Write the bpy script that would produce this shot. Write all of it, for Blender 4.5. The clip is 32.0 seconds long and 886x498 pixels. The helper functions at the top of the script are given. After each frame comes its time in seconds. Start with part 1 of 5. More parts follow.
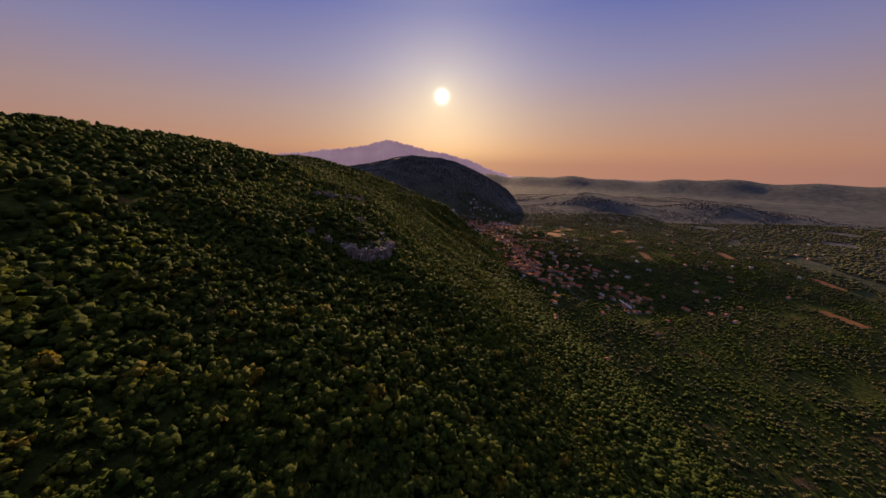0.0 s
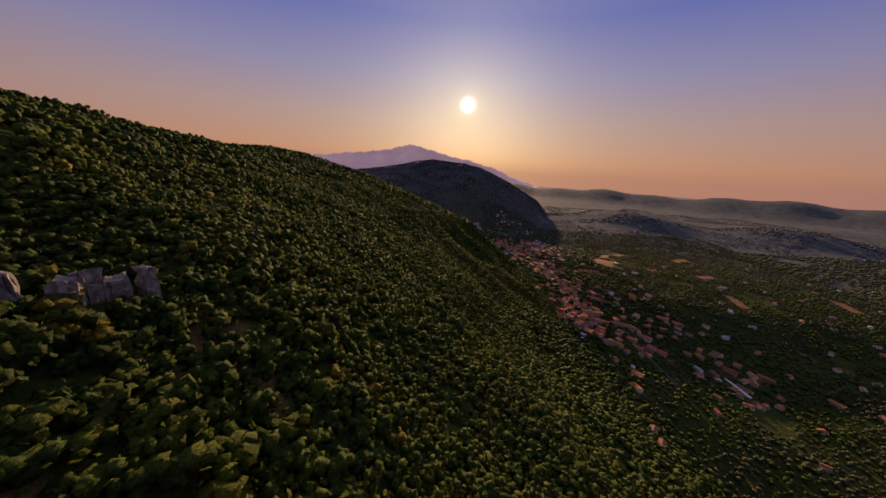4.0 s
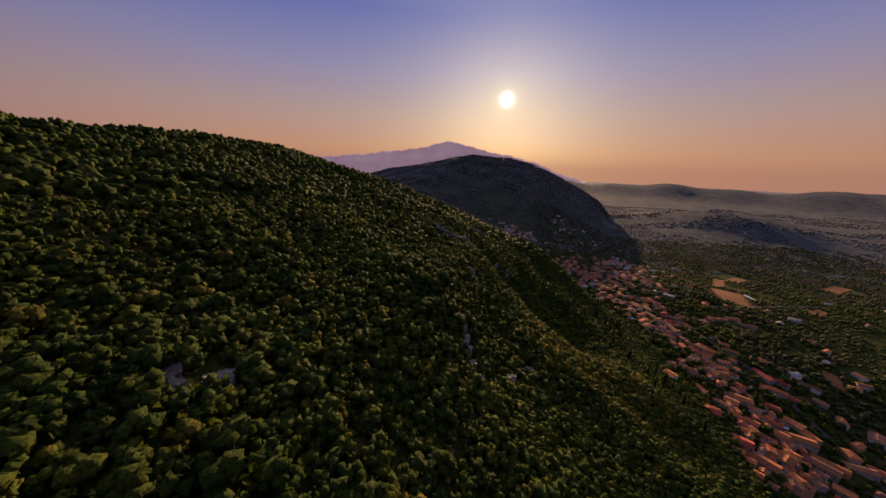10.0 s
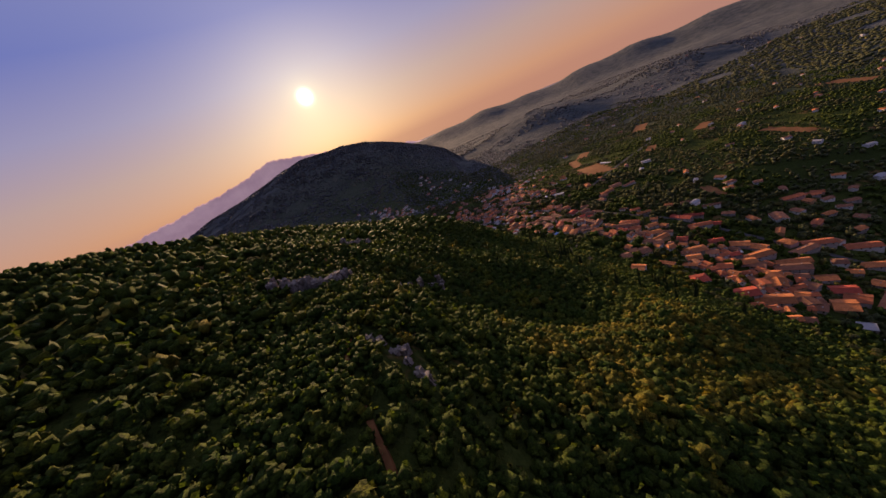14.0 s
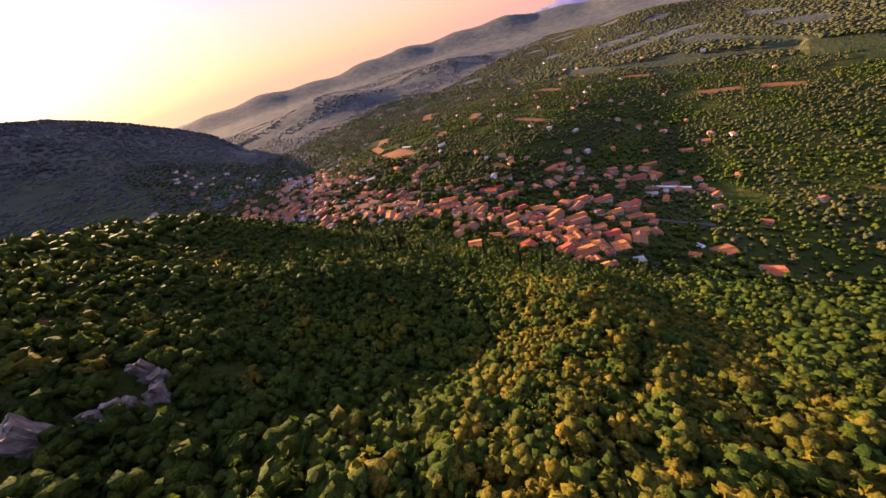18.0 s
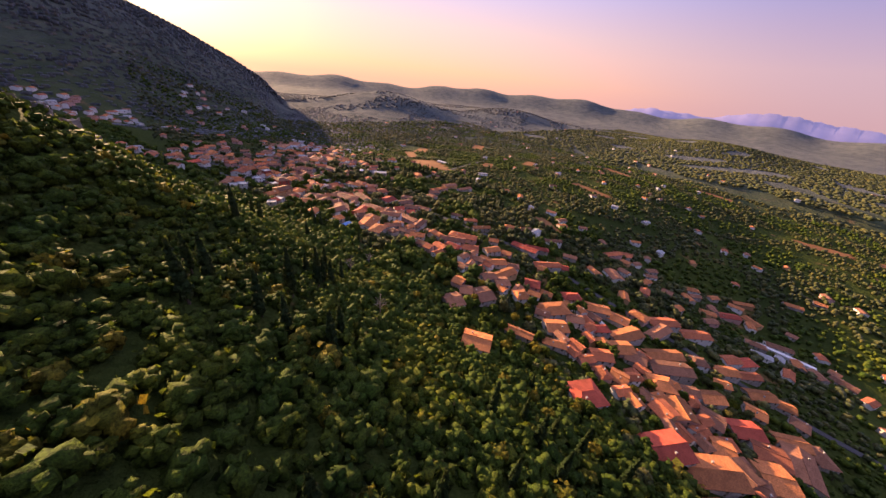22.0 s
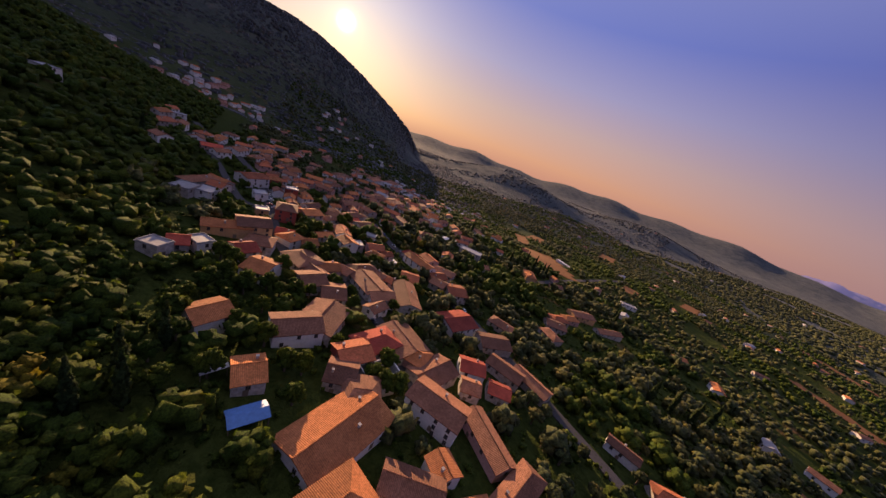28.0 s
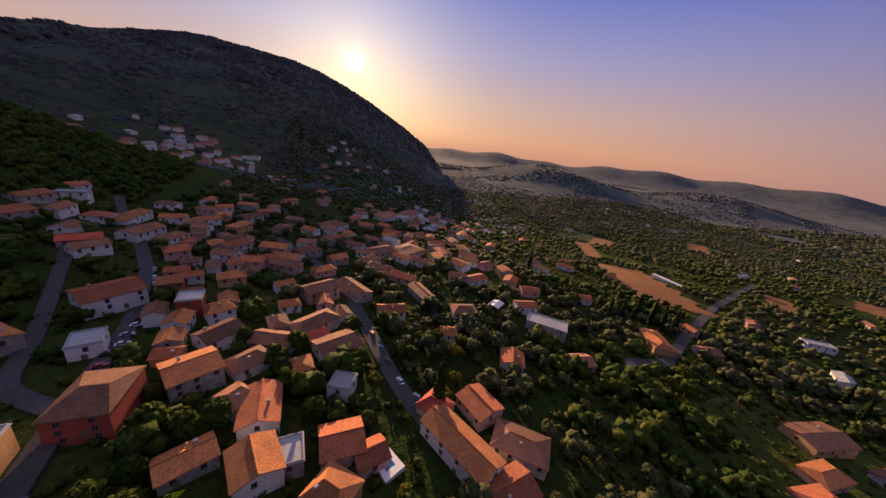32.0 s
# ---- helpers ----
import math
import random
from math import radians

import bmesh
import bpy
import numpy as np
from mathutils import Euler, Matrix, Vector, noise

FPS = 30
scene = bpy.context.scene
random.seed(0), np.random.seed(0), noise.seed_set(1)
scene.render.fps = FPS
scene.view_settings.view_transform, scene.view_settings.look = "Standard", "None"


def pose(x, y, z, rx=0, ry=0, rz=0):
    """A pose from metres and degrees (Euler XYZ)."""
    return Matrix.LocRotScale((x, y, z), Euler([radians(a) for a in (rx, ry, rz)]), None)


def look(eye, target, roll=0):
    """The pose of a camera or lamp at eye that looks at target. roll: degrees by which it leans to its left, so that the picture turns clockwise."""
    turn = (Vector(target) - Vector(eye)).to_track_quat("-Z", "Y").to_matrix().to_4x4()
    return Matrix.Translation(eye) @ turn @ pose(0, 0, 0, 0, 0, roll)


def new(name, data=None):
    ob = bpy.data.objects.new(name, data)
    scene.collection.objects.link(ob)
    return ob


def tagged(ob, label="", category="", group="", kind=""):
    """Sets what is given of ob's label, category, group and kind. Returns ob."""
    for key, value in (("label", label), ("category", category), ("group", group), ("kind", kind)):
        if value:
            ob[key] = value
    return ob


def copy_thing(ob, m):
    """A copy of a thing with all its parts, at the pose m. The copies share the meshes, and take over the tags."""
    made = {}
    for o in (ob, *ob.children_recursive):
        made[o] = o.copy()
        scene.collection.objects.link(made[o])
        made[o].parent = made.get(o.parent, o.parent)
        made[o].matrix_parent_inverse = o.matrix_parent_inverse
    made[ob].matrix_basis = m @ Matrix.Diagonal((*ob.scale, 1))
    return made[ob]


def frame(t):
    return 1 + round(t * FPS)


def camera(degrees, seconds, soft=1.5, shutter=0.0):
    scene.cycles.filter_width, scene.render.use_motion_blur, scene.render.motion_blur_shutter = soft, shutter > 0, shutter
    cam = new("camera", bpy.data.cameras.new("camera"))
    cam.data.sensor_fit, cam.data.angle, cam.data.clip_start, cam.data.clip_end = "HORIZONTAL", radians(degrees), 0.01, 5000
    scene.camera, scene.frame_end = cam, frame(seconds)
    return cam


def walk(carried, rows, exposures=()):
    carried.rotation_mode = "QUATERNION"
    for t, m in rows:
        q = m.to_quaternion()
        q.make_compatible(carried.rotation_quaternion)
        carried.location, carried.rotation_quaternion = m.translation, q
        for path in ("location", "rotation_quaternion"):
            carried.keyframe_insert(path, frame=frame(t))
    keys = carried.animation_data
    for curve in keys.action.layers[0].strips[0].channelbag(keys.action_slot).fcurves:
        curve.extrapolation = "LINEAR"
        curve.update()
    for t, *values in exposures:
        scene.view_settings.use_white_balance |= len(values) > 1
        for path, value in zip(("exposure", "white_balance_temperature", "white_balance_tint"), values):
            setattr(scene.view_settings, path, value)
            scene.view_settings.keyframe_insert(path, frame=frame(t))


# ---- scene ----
cam = camera(111.40, 32.0)
PATH = [
    (0, 0.17, -0.00, 189.61, -0.79, -15.88, 1.29),
    (0.5, 0.29, 19.34, 188.75, -0.32, -15.56, 1.97),
    (1, 0.35, 38.50, 188.24, 0.21, -15.32, 2.63),
    (1.5, 0.02, 56.88, 187.78, 0.57, -15.04, 3.11),
    (2, -0.25, 74.13, 187.28, 1.00, -14.87, 3.34),
    (2.5, -1.26, 91.16, 187.19, 1.47, -14.93, 3.41),
    (3, -2.17, 108.94, 185.64, 1.98, -14.85, 3.42),
    (3.5, -3.26, 125.49, 184.11, 2.28, -14.78, 3.50),
    (5.5, -14.71, 177.03, 183.98, 5.17, -14.79, 3.76),
    (6, -15.97, 191.97, 184.29, 5.79, -14.83, 4.03),
    (6.5, -17.81, 206.82, 184.19, 6.56, -14.96, 4.23),
    (7, -19.27, 219.94, 183.94, 7.34, -14.96, 3.88),
    (7.5, -20.91, 233.96, 184.28, 7.72, -15.01, 3.63),
    (8, -22.47, 247.41, 184.42, 8.23, -15.05, 3.33),
    (8.5, -23.45, 259.76, 184.65, 8.94, -15.14, 2.80),
    (9, -25.59, 273.44, 184.53, 9.52, -15.54, 2.89),
    (9.5, -27.19, 284.97, 183.53, 9.84, -15.56, 2.41),
    (10, -28.84, 296.11, 182.37, 10.07, -15.58, 1.92),
    (10.5, -29.82, 305.50, 180.74, 10.42, -15.37, 1.28),
    (11, -31.65, 318.97, 179.40, 10.33, -15.73, -0.13),
    (11.5, -32.70, 329.29, 177.69, 9.71, -15.63, -3.88),
    (12, -33.67, 338.80, 175.30, 7.26, -15.63, -9.11),
    (12.5, -35.15, 351.78, 174.60, 2.47, -17.06, -14.41),
    (13, -35.02, 360.34, 172.92, -2.63, -18.52, -18.71),
    (13.5, -34.06, 367.70, 171.05, -7.00, -20.08, -21.53),
    (14, -32.46, 373.76, 169.33, -10.58, -21.71, -23.52),
    (14.5, -31.22, 381.30, 166.95, -14.87, -23.55, -24.54),
    (15, -28.66, 387.35, 163.69, -19.65, -25.43, -25.14),
    (15.5, -26.05, 392.71, 160.08, -24.76, -27.34, -25.14),
    (17.5, -21.74, 412.04, 152.62, -43.13, -34.15, -18.49),
    (18, -14.91, 418.87, 146.54, -46.32, -34.68, -17.05),
    (18.5, -7.70, 425.53, 140.74, -48.74, -35.01, -15.26),
    (19, -0.14, 431.59, 134.70, -50.24, -34.84, -12.88),
    (19.5, 7.18, 437.20, 128.60, -50.78, -34.06, -9.38),
    (20, 15.15, 443.38, 124.17, -50.41, -33.19, -5.21),
    (20.5, 23.06, 449.15, 119.38, -49.62, -31.92, -1.37),
    (21, 31.32, 455.52, 114.60, -48.72, -30.64, 1.85),
    (21.5, 39.18, 461.51, 109.93, -47.49, -29.33, 4.26),
    (22, 46.65, 468.48, 105.76, -46.22, -28.21, 6.64),
    (22.5, 53.65, 475.04, 101.69, -44.63, -26.82, 8.79),
    (23, 60.13, 481.45, 98.61, -43.19, -25.82, 10.63),
    (23.5, 66.43, 488.27, 95.75, -41.69, -24.76, 12.22),
    (24, 72.66, 496.01, 93.60, -40.24, -23.94, 13.84),
    (24.5, 77.90, 503.29, 91.59, -38.86, -23.08, 15.53),
    (25, 83.65, 511.07, 90.35, -37.17, -22.78, 17.17),
    (25.5, 88.99, 519.67, 88.42, -35.23, -22.33, 18.95),
    (26, 93.90, 527.29, 86.60, -32.68, -21.44, 20.23),
    (26.5, 98.32, 535.86, 84.73, -30.20, -20.26, 21.27),
    (28.5, 111.94, 567.44, 81.59, -25.17, -18.54, 19.46),
    (29, 115.91, 575.13, 81.88, -23.79, -18.94, 17.51),
    (29.5, 118.40, 584.25, 81.98, -23.01, -19.48, 15.32),
    (30, 120.80, 593.14, 81.51, -21.98, -19.49, 12.97),
    (30.5, 123.39, 601.56, 80.89, -20.93, -19.26, 11.02),
    (31, 126.19, 609.15, 80.56, -19.85, -18.96, 9.55),
    (31.5, 128.55, 616.50, 80.28, -19.23, -18.79, 8.71),
    (32, 131.17, 623.43, 80.15, -18.45, -18.47, 7.90),
]


def aim(x, y, z, yaw, pitch, roll):
    # yaw to the left of +y, pitch up, roll as in look(), all in degrees
    a, b = radians(yaw), radians(pitch)
    way = Vector((-math.sin(a) * math.cos(b), math.cos(a) * math.cos(b), math.sin(b)))
    return look((x, y, z), Vector((x, y, z)) + way * 10, roll)


EXPOSURES = [(0, 0.45), (11, 0.45), (13, 0.55), (15.5, 1.15), (17.5, 2.0), (20, 2.05), (22, 1.95), (24, 1.7), (26, 1.2), (29, 0.9), (32, 0.92)]
walk(cam, [(row[0], aim(*row[1:])) for row in PATH], EXPOSURES)

# ---- world and sun ----
SUN_WAY = Vector((0.0, 0.982, 0.1886)).normalized()
world = bpy.data.worlds.new("world")
scene.world = world
world.use_nodes = True


def sky():
    nt = world.node_tree
    nt.nodes.clear()
    L = nt.links.new
    out, back = nt.nodes.new("ShaderNodeOutputWorld"), nt.nodes.new("ShaderNodeBackground")
    tex = nt.nodes.new("ShaderNodeTexSky")
    tex.sky_type, tex.sun_disc = "NISHITA", False
    tex.sun_elevation, tex.sun_rotation = math.asin(SUN_WAY.z), 0.0
    tex.dust_density, tex.ozone_density, tex.air_density = 3.0, 3.0, 1.0
    co, sep = nt.nodes.new("ShaderNodeTexCoord"), nt.nodes.new("ShaderNodeSeparateXYZ")
    L(co.outputs["Generated"], sep.inputs[0])
    ramp = nt.nodes.new("ShaderNodeValToRGB")
    e = ramp.color_ramp.elements
    e[0].position, e[0].color = 0.0, (0.62, 0.29, 0.20, 1)
    e[1].position, e[1].color = 1.0, (0.40, 0.38, 0.52, 1)
    for p, c in ((0.04, (0.68, 0.33, 0.20, 1)), (0.14, (0.54, 0.35, 0.32, 1)), (0.25, (0.34, 0.30, 0.49, 1)), (0.38, (0.15, 0.18, 0.52, 1)), (0.6, (0.26, 0.27, 0.52, 1))):
        e.new(p).color = c
    L(sep.outputs[2], ramp.inputs[0])
    # away from the sun the sky is bluer and deeper
    side = nt.nodes.new("ShaderNodeValToRGB")
    e = side.color_ramp.elements
    e[0].position, e[0].color = 0.0, (0.34, 0.20, 0.22, 1)
    e[1].position, e[1].color = 1.0, (0.40, 0.38, 0.52, 1)
    for p, c in ((0.10, (0.33, 0.21, 0.25, 1)), (0.22, (0.19, 0.16, 0.30, 1)), (0.36, (0.085, 0.09, 0.32, 1)), (0.6, (0.22, 0.23, 0.46, 1))):
        e.new(p).color = c
    L(sep.outputs[2], side.inputs[0])
    dot = nt.nodes.new("ShaderNodeVectorMath")
    dot.operation = "DOT_PRODUCT"
    dot.inputs[1].default_value = SUN_WAY
    L(co.outputs["Generated"], dot.inputs[0])
    turn = nt.nodes.new("ShaderNodeMapRange")
    turn.interpolation_type = "SMOOTHSTEP"
    turn.inputs["From Min"].default_value, turn.inputs["From Max"].default_value = -0.1, 0.85
    L(dot.outputs["Value"], turn.inputs["Value"])
    both = nt.nodes.new("ShaderNodeMix")
    both.data_type = "RGBA"
    L(turn.outputs[0], both.inputs[0])
    L(side.outputs[0], both.inputs[6])
    L(ramp.outputs[0], both.inputs[7])

    def lobe(power, colour):
        p, m = nt.nodes.new("ShaderNodeMath"), nt.nodes.new("ShaderNodeVectorMath")
        p.operation, m.operation = "POWER", "SCALE"
        q = nt.nodes.new("ShaderNodeMath")
        q.operation = "MAXIMUM"
        q.inputs[1].default_value = 0.0
        L(dot.outputs["Value"], q.inputs[0])
        L(q.outputs[0], p.inputs[0])
        p.inputs[1].default_value = power
        m.inputs[0].default_value = colour
        L(p.outputs[0], m.inputs["Scale"])
        return m.outputs[0]

    def plus(p, q):
        m = nt.nodes.new("ShaderNodeVectorMath")
        m.operation = "ADD"
        L(p, m.inputs[0])
        L(q, m.inputs[1])
        return m.outputs[0]

    halo = plus(plus(lobe(14.0, (0.035, 0.02, -0.015)), lobe(120.0, (0.07, 0.055, -0.02))), plus(lobe(1100.0, (0.22, 0.22, 0.10)), lobe(11000.0, (5.0, 5.0, 4.4))))
    mul = nt.nodes.new("ShaderNodeMix")
    mul.data_type, mul.blend_type = "RGBA", "ADD"
    mul.inputs[0].default_value = 1.0
    L(both.outputs[2], mul.inputs[6])
    L(halo, mul.inputs[7])
    dim = nt.nodes.new("ShaderNodeMix")
    dim.data_type, dim.blend_type = "RGBA", "MIX"
    dim.inputs[0].default_value = 0.012
    L(mul.outputs[2], dim.inputs[6])
    L(tex.outputs[0], dim.inputs[7])
    L(dim.outputs[2], back.inputs[0])
    back.inputs[1].default_value = 0.52
    L(back.outputs[0], out.inputs[0])


sky()
sun = new("sun", bpy.data.lights.new("sun", "SUN"))
sun.data.energy, sun.data.angle, sun.data.color = 5.0, radians(0.6), (1.0, 0.62, 0.34)
sun.matrix_world = look(SUN_WAY * 1000, (0, 0, 0))

# ---- materials ----


def nodes(name):
    m = bpy.data.materials.new(name)
    m.use_nodes = True
    nt = m.node_tree
    return m, nt, nt.nodes["Principled BSDF"], nt.links.new


def ramped(nt, source, stops):
    r = nt.nodes.new("ShaderNodeValToRGB")
    e = r.color_ramp.elements
    e[0].position, e[0].color = stops[0][0], (*stops[0][1], 1)
    e[1].position, e[1].color = stops[-1][0], (*stops[-1][1], 1)
    for p, c in stops[1:-1]:
        e.new(p).color = (*c, 1)
    nt.links.new(source, r.inputs[0])
    return r.outputs[0]


def noisy(nt, scale, detail=4.0, rough=0.6):
    co = nt.nodes.new("ShaderNodeNewGeometry")
    n = nt.nodes.new("ShaderNodeTexNoise")
    n.inputs["Scale"].default_value, n.inputs["Detail"].default_value, n.inputs["Roughness"].default_value = scale, detail, rough
    nt.links.new(co.outputs["Position"], n.inputs["Vector"])
    return n.outputs["Fac"]


def mixed(nt, a, b, fac, mode="MIX"):
    m = nt.nodes.new("ShaderNodeMix")
    m.data_type, m.blend_type = "RGBA", mode
    for sock, v in ((m.inputs[0], fac), (m.inputs[6], a), (m.inputs[7], b)):
        if isinstance(v, (int, float)):
            sock.default_value = v
        elif isinstance(v, tuple):
            sock.default_value = (*v, 1)
        else:
            nt.links.new(v, sock)
    return m.outputs[2]


def bumped(nt, bsdf, source, strength, distance):
    b = nt.nodes.new("ShaderNodeBump")
    b.inputs["Strength"].default_value, b.inputs["Distance"].default_value = strength, distance
    nt.links.new(source, b.inputs["Height"])
    nt.links.new(b.outputs[0], bsdf.inputs["Normal"])


def plain(name, colour, rough=0.8, grain=3.0, spread=0.25, metal=0.0, bump=0.3, big=0.12, per_object=0.0):
    """A painted, stony or earthen surface with grain and broad stains."""
    m, nt, bsdf, L = nodes(name)
    lo, hi = tuple(c * (1 - spread) for c in colour), tuple(min(1, c * (1 + spread)) for c in colour)
    fine = ramped(nt, noisy(nt, grain), ((0.3, lo), (0.7, hi)))
    wide = ramped(nt, noisy(nt, big, 2), ((0.35, (0.72, 0.70, 0.68)), (0.65, (1, 1, 1))))
    col = mixed(nt, fine, wide, 0.8, "MULTIPLY")
    if per_object:
        info = nt.nodes.new("ShaderNodeObjectInfo")
        tint = ramped(nt, info.outputs["Random"], ((0.0, (1 - per_object, 1 - per_object * 1.15, 1 - per_object * 1.3)), (1.0, (1 + per_object * 0.6, 1 + per_object * 0.5, 1 + per_object * 0.4))))
        col = mixed(nt, col, tint, 1.0, "MULTIPLY")
    L(col, bsdf.inputs["Base Color"])
    bsdf.inputs["Specular IOR Level"].default_value = 0.5 if rough < 0.7 else 0.12
    bsdf.inputs["Roughness"].default_value, bsdf.inputs["Metallic"].default_value = rough, metal
    if bump:
        bumped(nt, bsdf, noisy(nt, grain * 2), bump, 0.05)
    return m


def foliage(name, dark, light, yellow, through_leaf=0.3, haze_sheen=0.0, grain=4.2, depth=1.0):
    """Leaves that differ from clump to clump and from slope to slope, with a fine leafy grain that paints the hollows
    dark, a haze-like sheen where asked, and that let some light through.
    """
    m, nt, bsdf, L = nodes(name)
    geo = nt.nodes.new("ShaderNodeNewGeometry")
    mild = [tuple(0.45 * c + 0.55 * m for c, m in zip(k, light)) for k in (dark, light, yellow)]
    per = ramped(nt, geo.outputs["Random Per Island"], ((0.0, mild[0]), (0.85, mild[1]), (1.0, mild[2])))
    wide = ramped(nt, noisy(nt, 0.035, 3), ((0.32, (0.66, 0.70, 0.62)), (0.55, (1, 1, 1)), (0.72, (1.25, 1.1, 0.8))))
    tree = ramped(nt, noisy(nt, 0.2, 2), ((0.34, (0.66, 0.8, 0.78)), (0.5, (1, 1, 1)), (0.66, (1.4, 1.16, 0.85))))
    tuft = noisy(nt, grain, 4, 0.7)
    # shade between tufts put into the colour: bump hollows dark, tops paler
    tuft_shade = ramped(nt, tuft, ((0.36, (1 - 0.6 * depth,) * 3), (0.5, (0.95, 0.95, 0.95)), (0.62, (1 + 0.45 * depth, 1 + 0.38 * depth, 1 + 0.2 * depth))))
    col = mixed(nt, mixed(nt, mixed(nt, per, wide, 1.0, "MULTIPLY"), tree, 1.0, "MULTIPLY"), tuft_shade, 1.0, "MULTIPLY")
    L(col, bsdf.inputs["Base Color"])
    bsdf.inputs["Roughness"].default_value = 0.8
    bsdf.inputs["Specular IOR Level"].default_value = 0.12
    # bluish sheen that imitates haze over distant leaves
    bsdf.inputs["Sheen Weight"].default_value = haze_sheen
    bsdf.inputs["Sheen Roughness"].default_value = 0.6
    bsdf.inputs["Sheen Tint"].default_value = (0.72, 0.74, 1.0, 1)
    # leaves of one tuft face outwards from it
    puff, turn, soft = nt.nodes.new("ShaderNodeAttribute"), nt.nodes.new("ShaderNodeVectorTransform"), nt.nodes.new("ShaderNodeVectorMath")
    puff.attribute_name = "puff"
    turn.vector_type, turn.convert_from, turn.convert_to = "NORMAL", "OBJECT", "WORLD"
    L(puff.outputs["Vector"], turn.inputs[0])
    soft.operation = "MULTIPLY_ADD"
    soft.inputs[1].default_value = (0.18, 0.18, 0.18)
    L(geo.outputs["Normal"], soft.inputs[0])
    L(turn.outputs[0], soft.inputs[2])
    unit = nt.nodes.new("ShaderNodeVectorMath")
    unit.operation = "NORMALIZE"
    L(soft.outputs[0], unit.inputs[0])
    rough = nt.nodes.new("ShaderNodeBump")
    rough.inputs["Strength"].default_value, rough.inputs["Distance"].default_value = 0.8 * depth, 0.4
    L(tuft, rough.inputs["Height"])
    L(unit.outputs[0], rough.inputs["Normal"])
    L(rough.outputs[0], bsdf.inputs["Normal"])
    tr, add = nt.nodes.new("ShaderNodeBsdfTranslucent"), nt.nodes.new("ShaderNodeMixShader")
    L(col, tr.inputs[0])
    L(unit.outputs[0], tr.inputs["Normal"])
    add.inputs[0].default_value = through_leaf
    L(bsdf.outputs[0], add.inputs[1])
    L(tr.outputs[0], add.inputs[2])
    L(add.outputs[0], nt.nodes["Material Output"].inputs[0])
    return m


def earth():
    """Dry soil and brush, ochre clearings in dark green scrub, and grey-green maquis over the far hills, with a bluish
    sheen there as haze.
    """
    m, nt, bsdf, L = nodes("earth")
    scrub = ramped(nt, noisy(nt, 0.9, 5), ((0.3, (0.028, 0.042, 0.009)), (0.7, (0.064, 0.082, 0.02))))
    soil = ramped(nt, noisy(nt, 1.6, 5), ((0.3, (0.13, 0.075, 0.032)), (0.7, (0.25, 0.15, 0.065))))
    spots = ramped(nt, noisy(nt, 0.045, 5, 0.65), ((0.60, (0, 0, 0)), (0.70, (1, 1, 1))))
    wide = ramped(nt, noisy(nt, 0.012, 5), ((0.35, (0.55, 0.6, 0.62)), (0.65, (1.15, 1.1, 1.0))))
    near = mixed(nt, mixed(nt, scrub, wide, 1.0, "MULTIPLY"), soil, spots)
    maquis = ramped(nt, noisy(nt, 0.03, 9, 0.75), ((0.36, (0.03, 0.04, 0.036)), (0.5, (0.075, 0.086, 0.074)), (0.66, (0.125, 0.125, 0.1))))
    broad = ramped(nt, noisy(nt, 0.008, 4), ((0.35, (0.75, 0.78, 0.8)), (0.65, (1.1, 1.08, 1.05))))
    # the cover changes from scrub to paler maquis with distance
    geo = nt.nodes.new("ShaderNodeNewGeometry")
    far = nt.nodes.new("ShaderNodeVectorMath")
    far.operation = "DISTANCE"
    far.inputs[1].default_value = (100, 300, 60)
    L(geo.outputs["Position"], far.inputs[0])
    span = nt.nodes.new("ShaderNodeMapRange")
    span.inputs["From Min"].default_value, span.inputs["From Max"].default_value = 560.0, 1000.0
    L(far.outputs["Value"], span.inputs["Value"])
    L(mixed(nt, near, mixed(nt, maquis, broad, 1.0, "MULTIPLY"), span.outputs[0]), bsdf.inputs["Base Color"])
    bsdf.inputs["Roughness"].default_value = 0.95
    bsdf.inputs["Specular IOR Level"].default_value = 0.03
    # bluish sheen that grows with distance, imitating haze
    haze_sheen = nt.nodes.new("ShaderNodeMath")
    haze_sheen.operation = "MULTIPLY"
    haze_sheen.inputs[1].default_value = 0.07
    L(span.outputs[0], haze_sheen.inputs[0])
    L(haze_sheen.outputs[0], bsdf.inputs["Sheen Weight"])
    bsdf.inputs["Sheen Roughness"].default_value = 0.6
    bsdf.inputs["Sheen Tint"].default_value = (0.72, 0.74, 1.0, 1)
    bumped(nt, bsdf, noisy(nt, 0.16, 6, 0.65), 1.0, 3.0)
    return m


def water():
    m, nt, bsdf, L = nodes("water")
    bsdf.inputs["Base Color"].default_value = (0.03, 0.05, 0.08, 1)
    bsdf.inputs["Roughness"].default_value = 0.25
    bumped(nt, bsdf, noisy(nt, 0.05, 4), 0.3, 1.0)
    return m


def hazed_hills(name, lo, hi):
    """The far range, evening haze put into its pale colour and its glow, beyond all that shifts."""
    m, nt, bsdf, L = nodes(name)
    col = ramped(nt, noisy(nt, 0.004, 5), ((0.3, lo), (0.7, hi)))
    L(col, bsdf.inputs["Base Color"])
    # the same colour glows, as lit haze before the range would
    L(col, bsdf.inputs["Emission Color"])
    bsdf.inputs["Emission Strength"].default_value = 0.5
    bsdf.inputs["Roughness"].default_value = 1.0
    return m


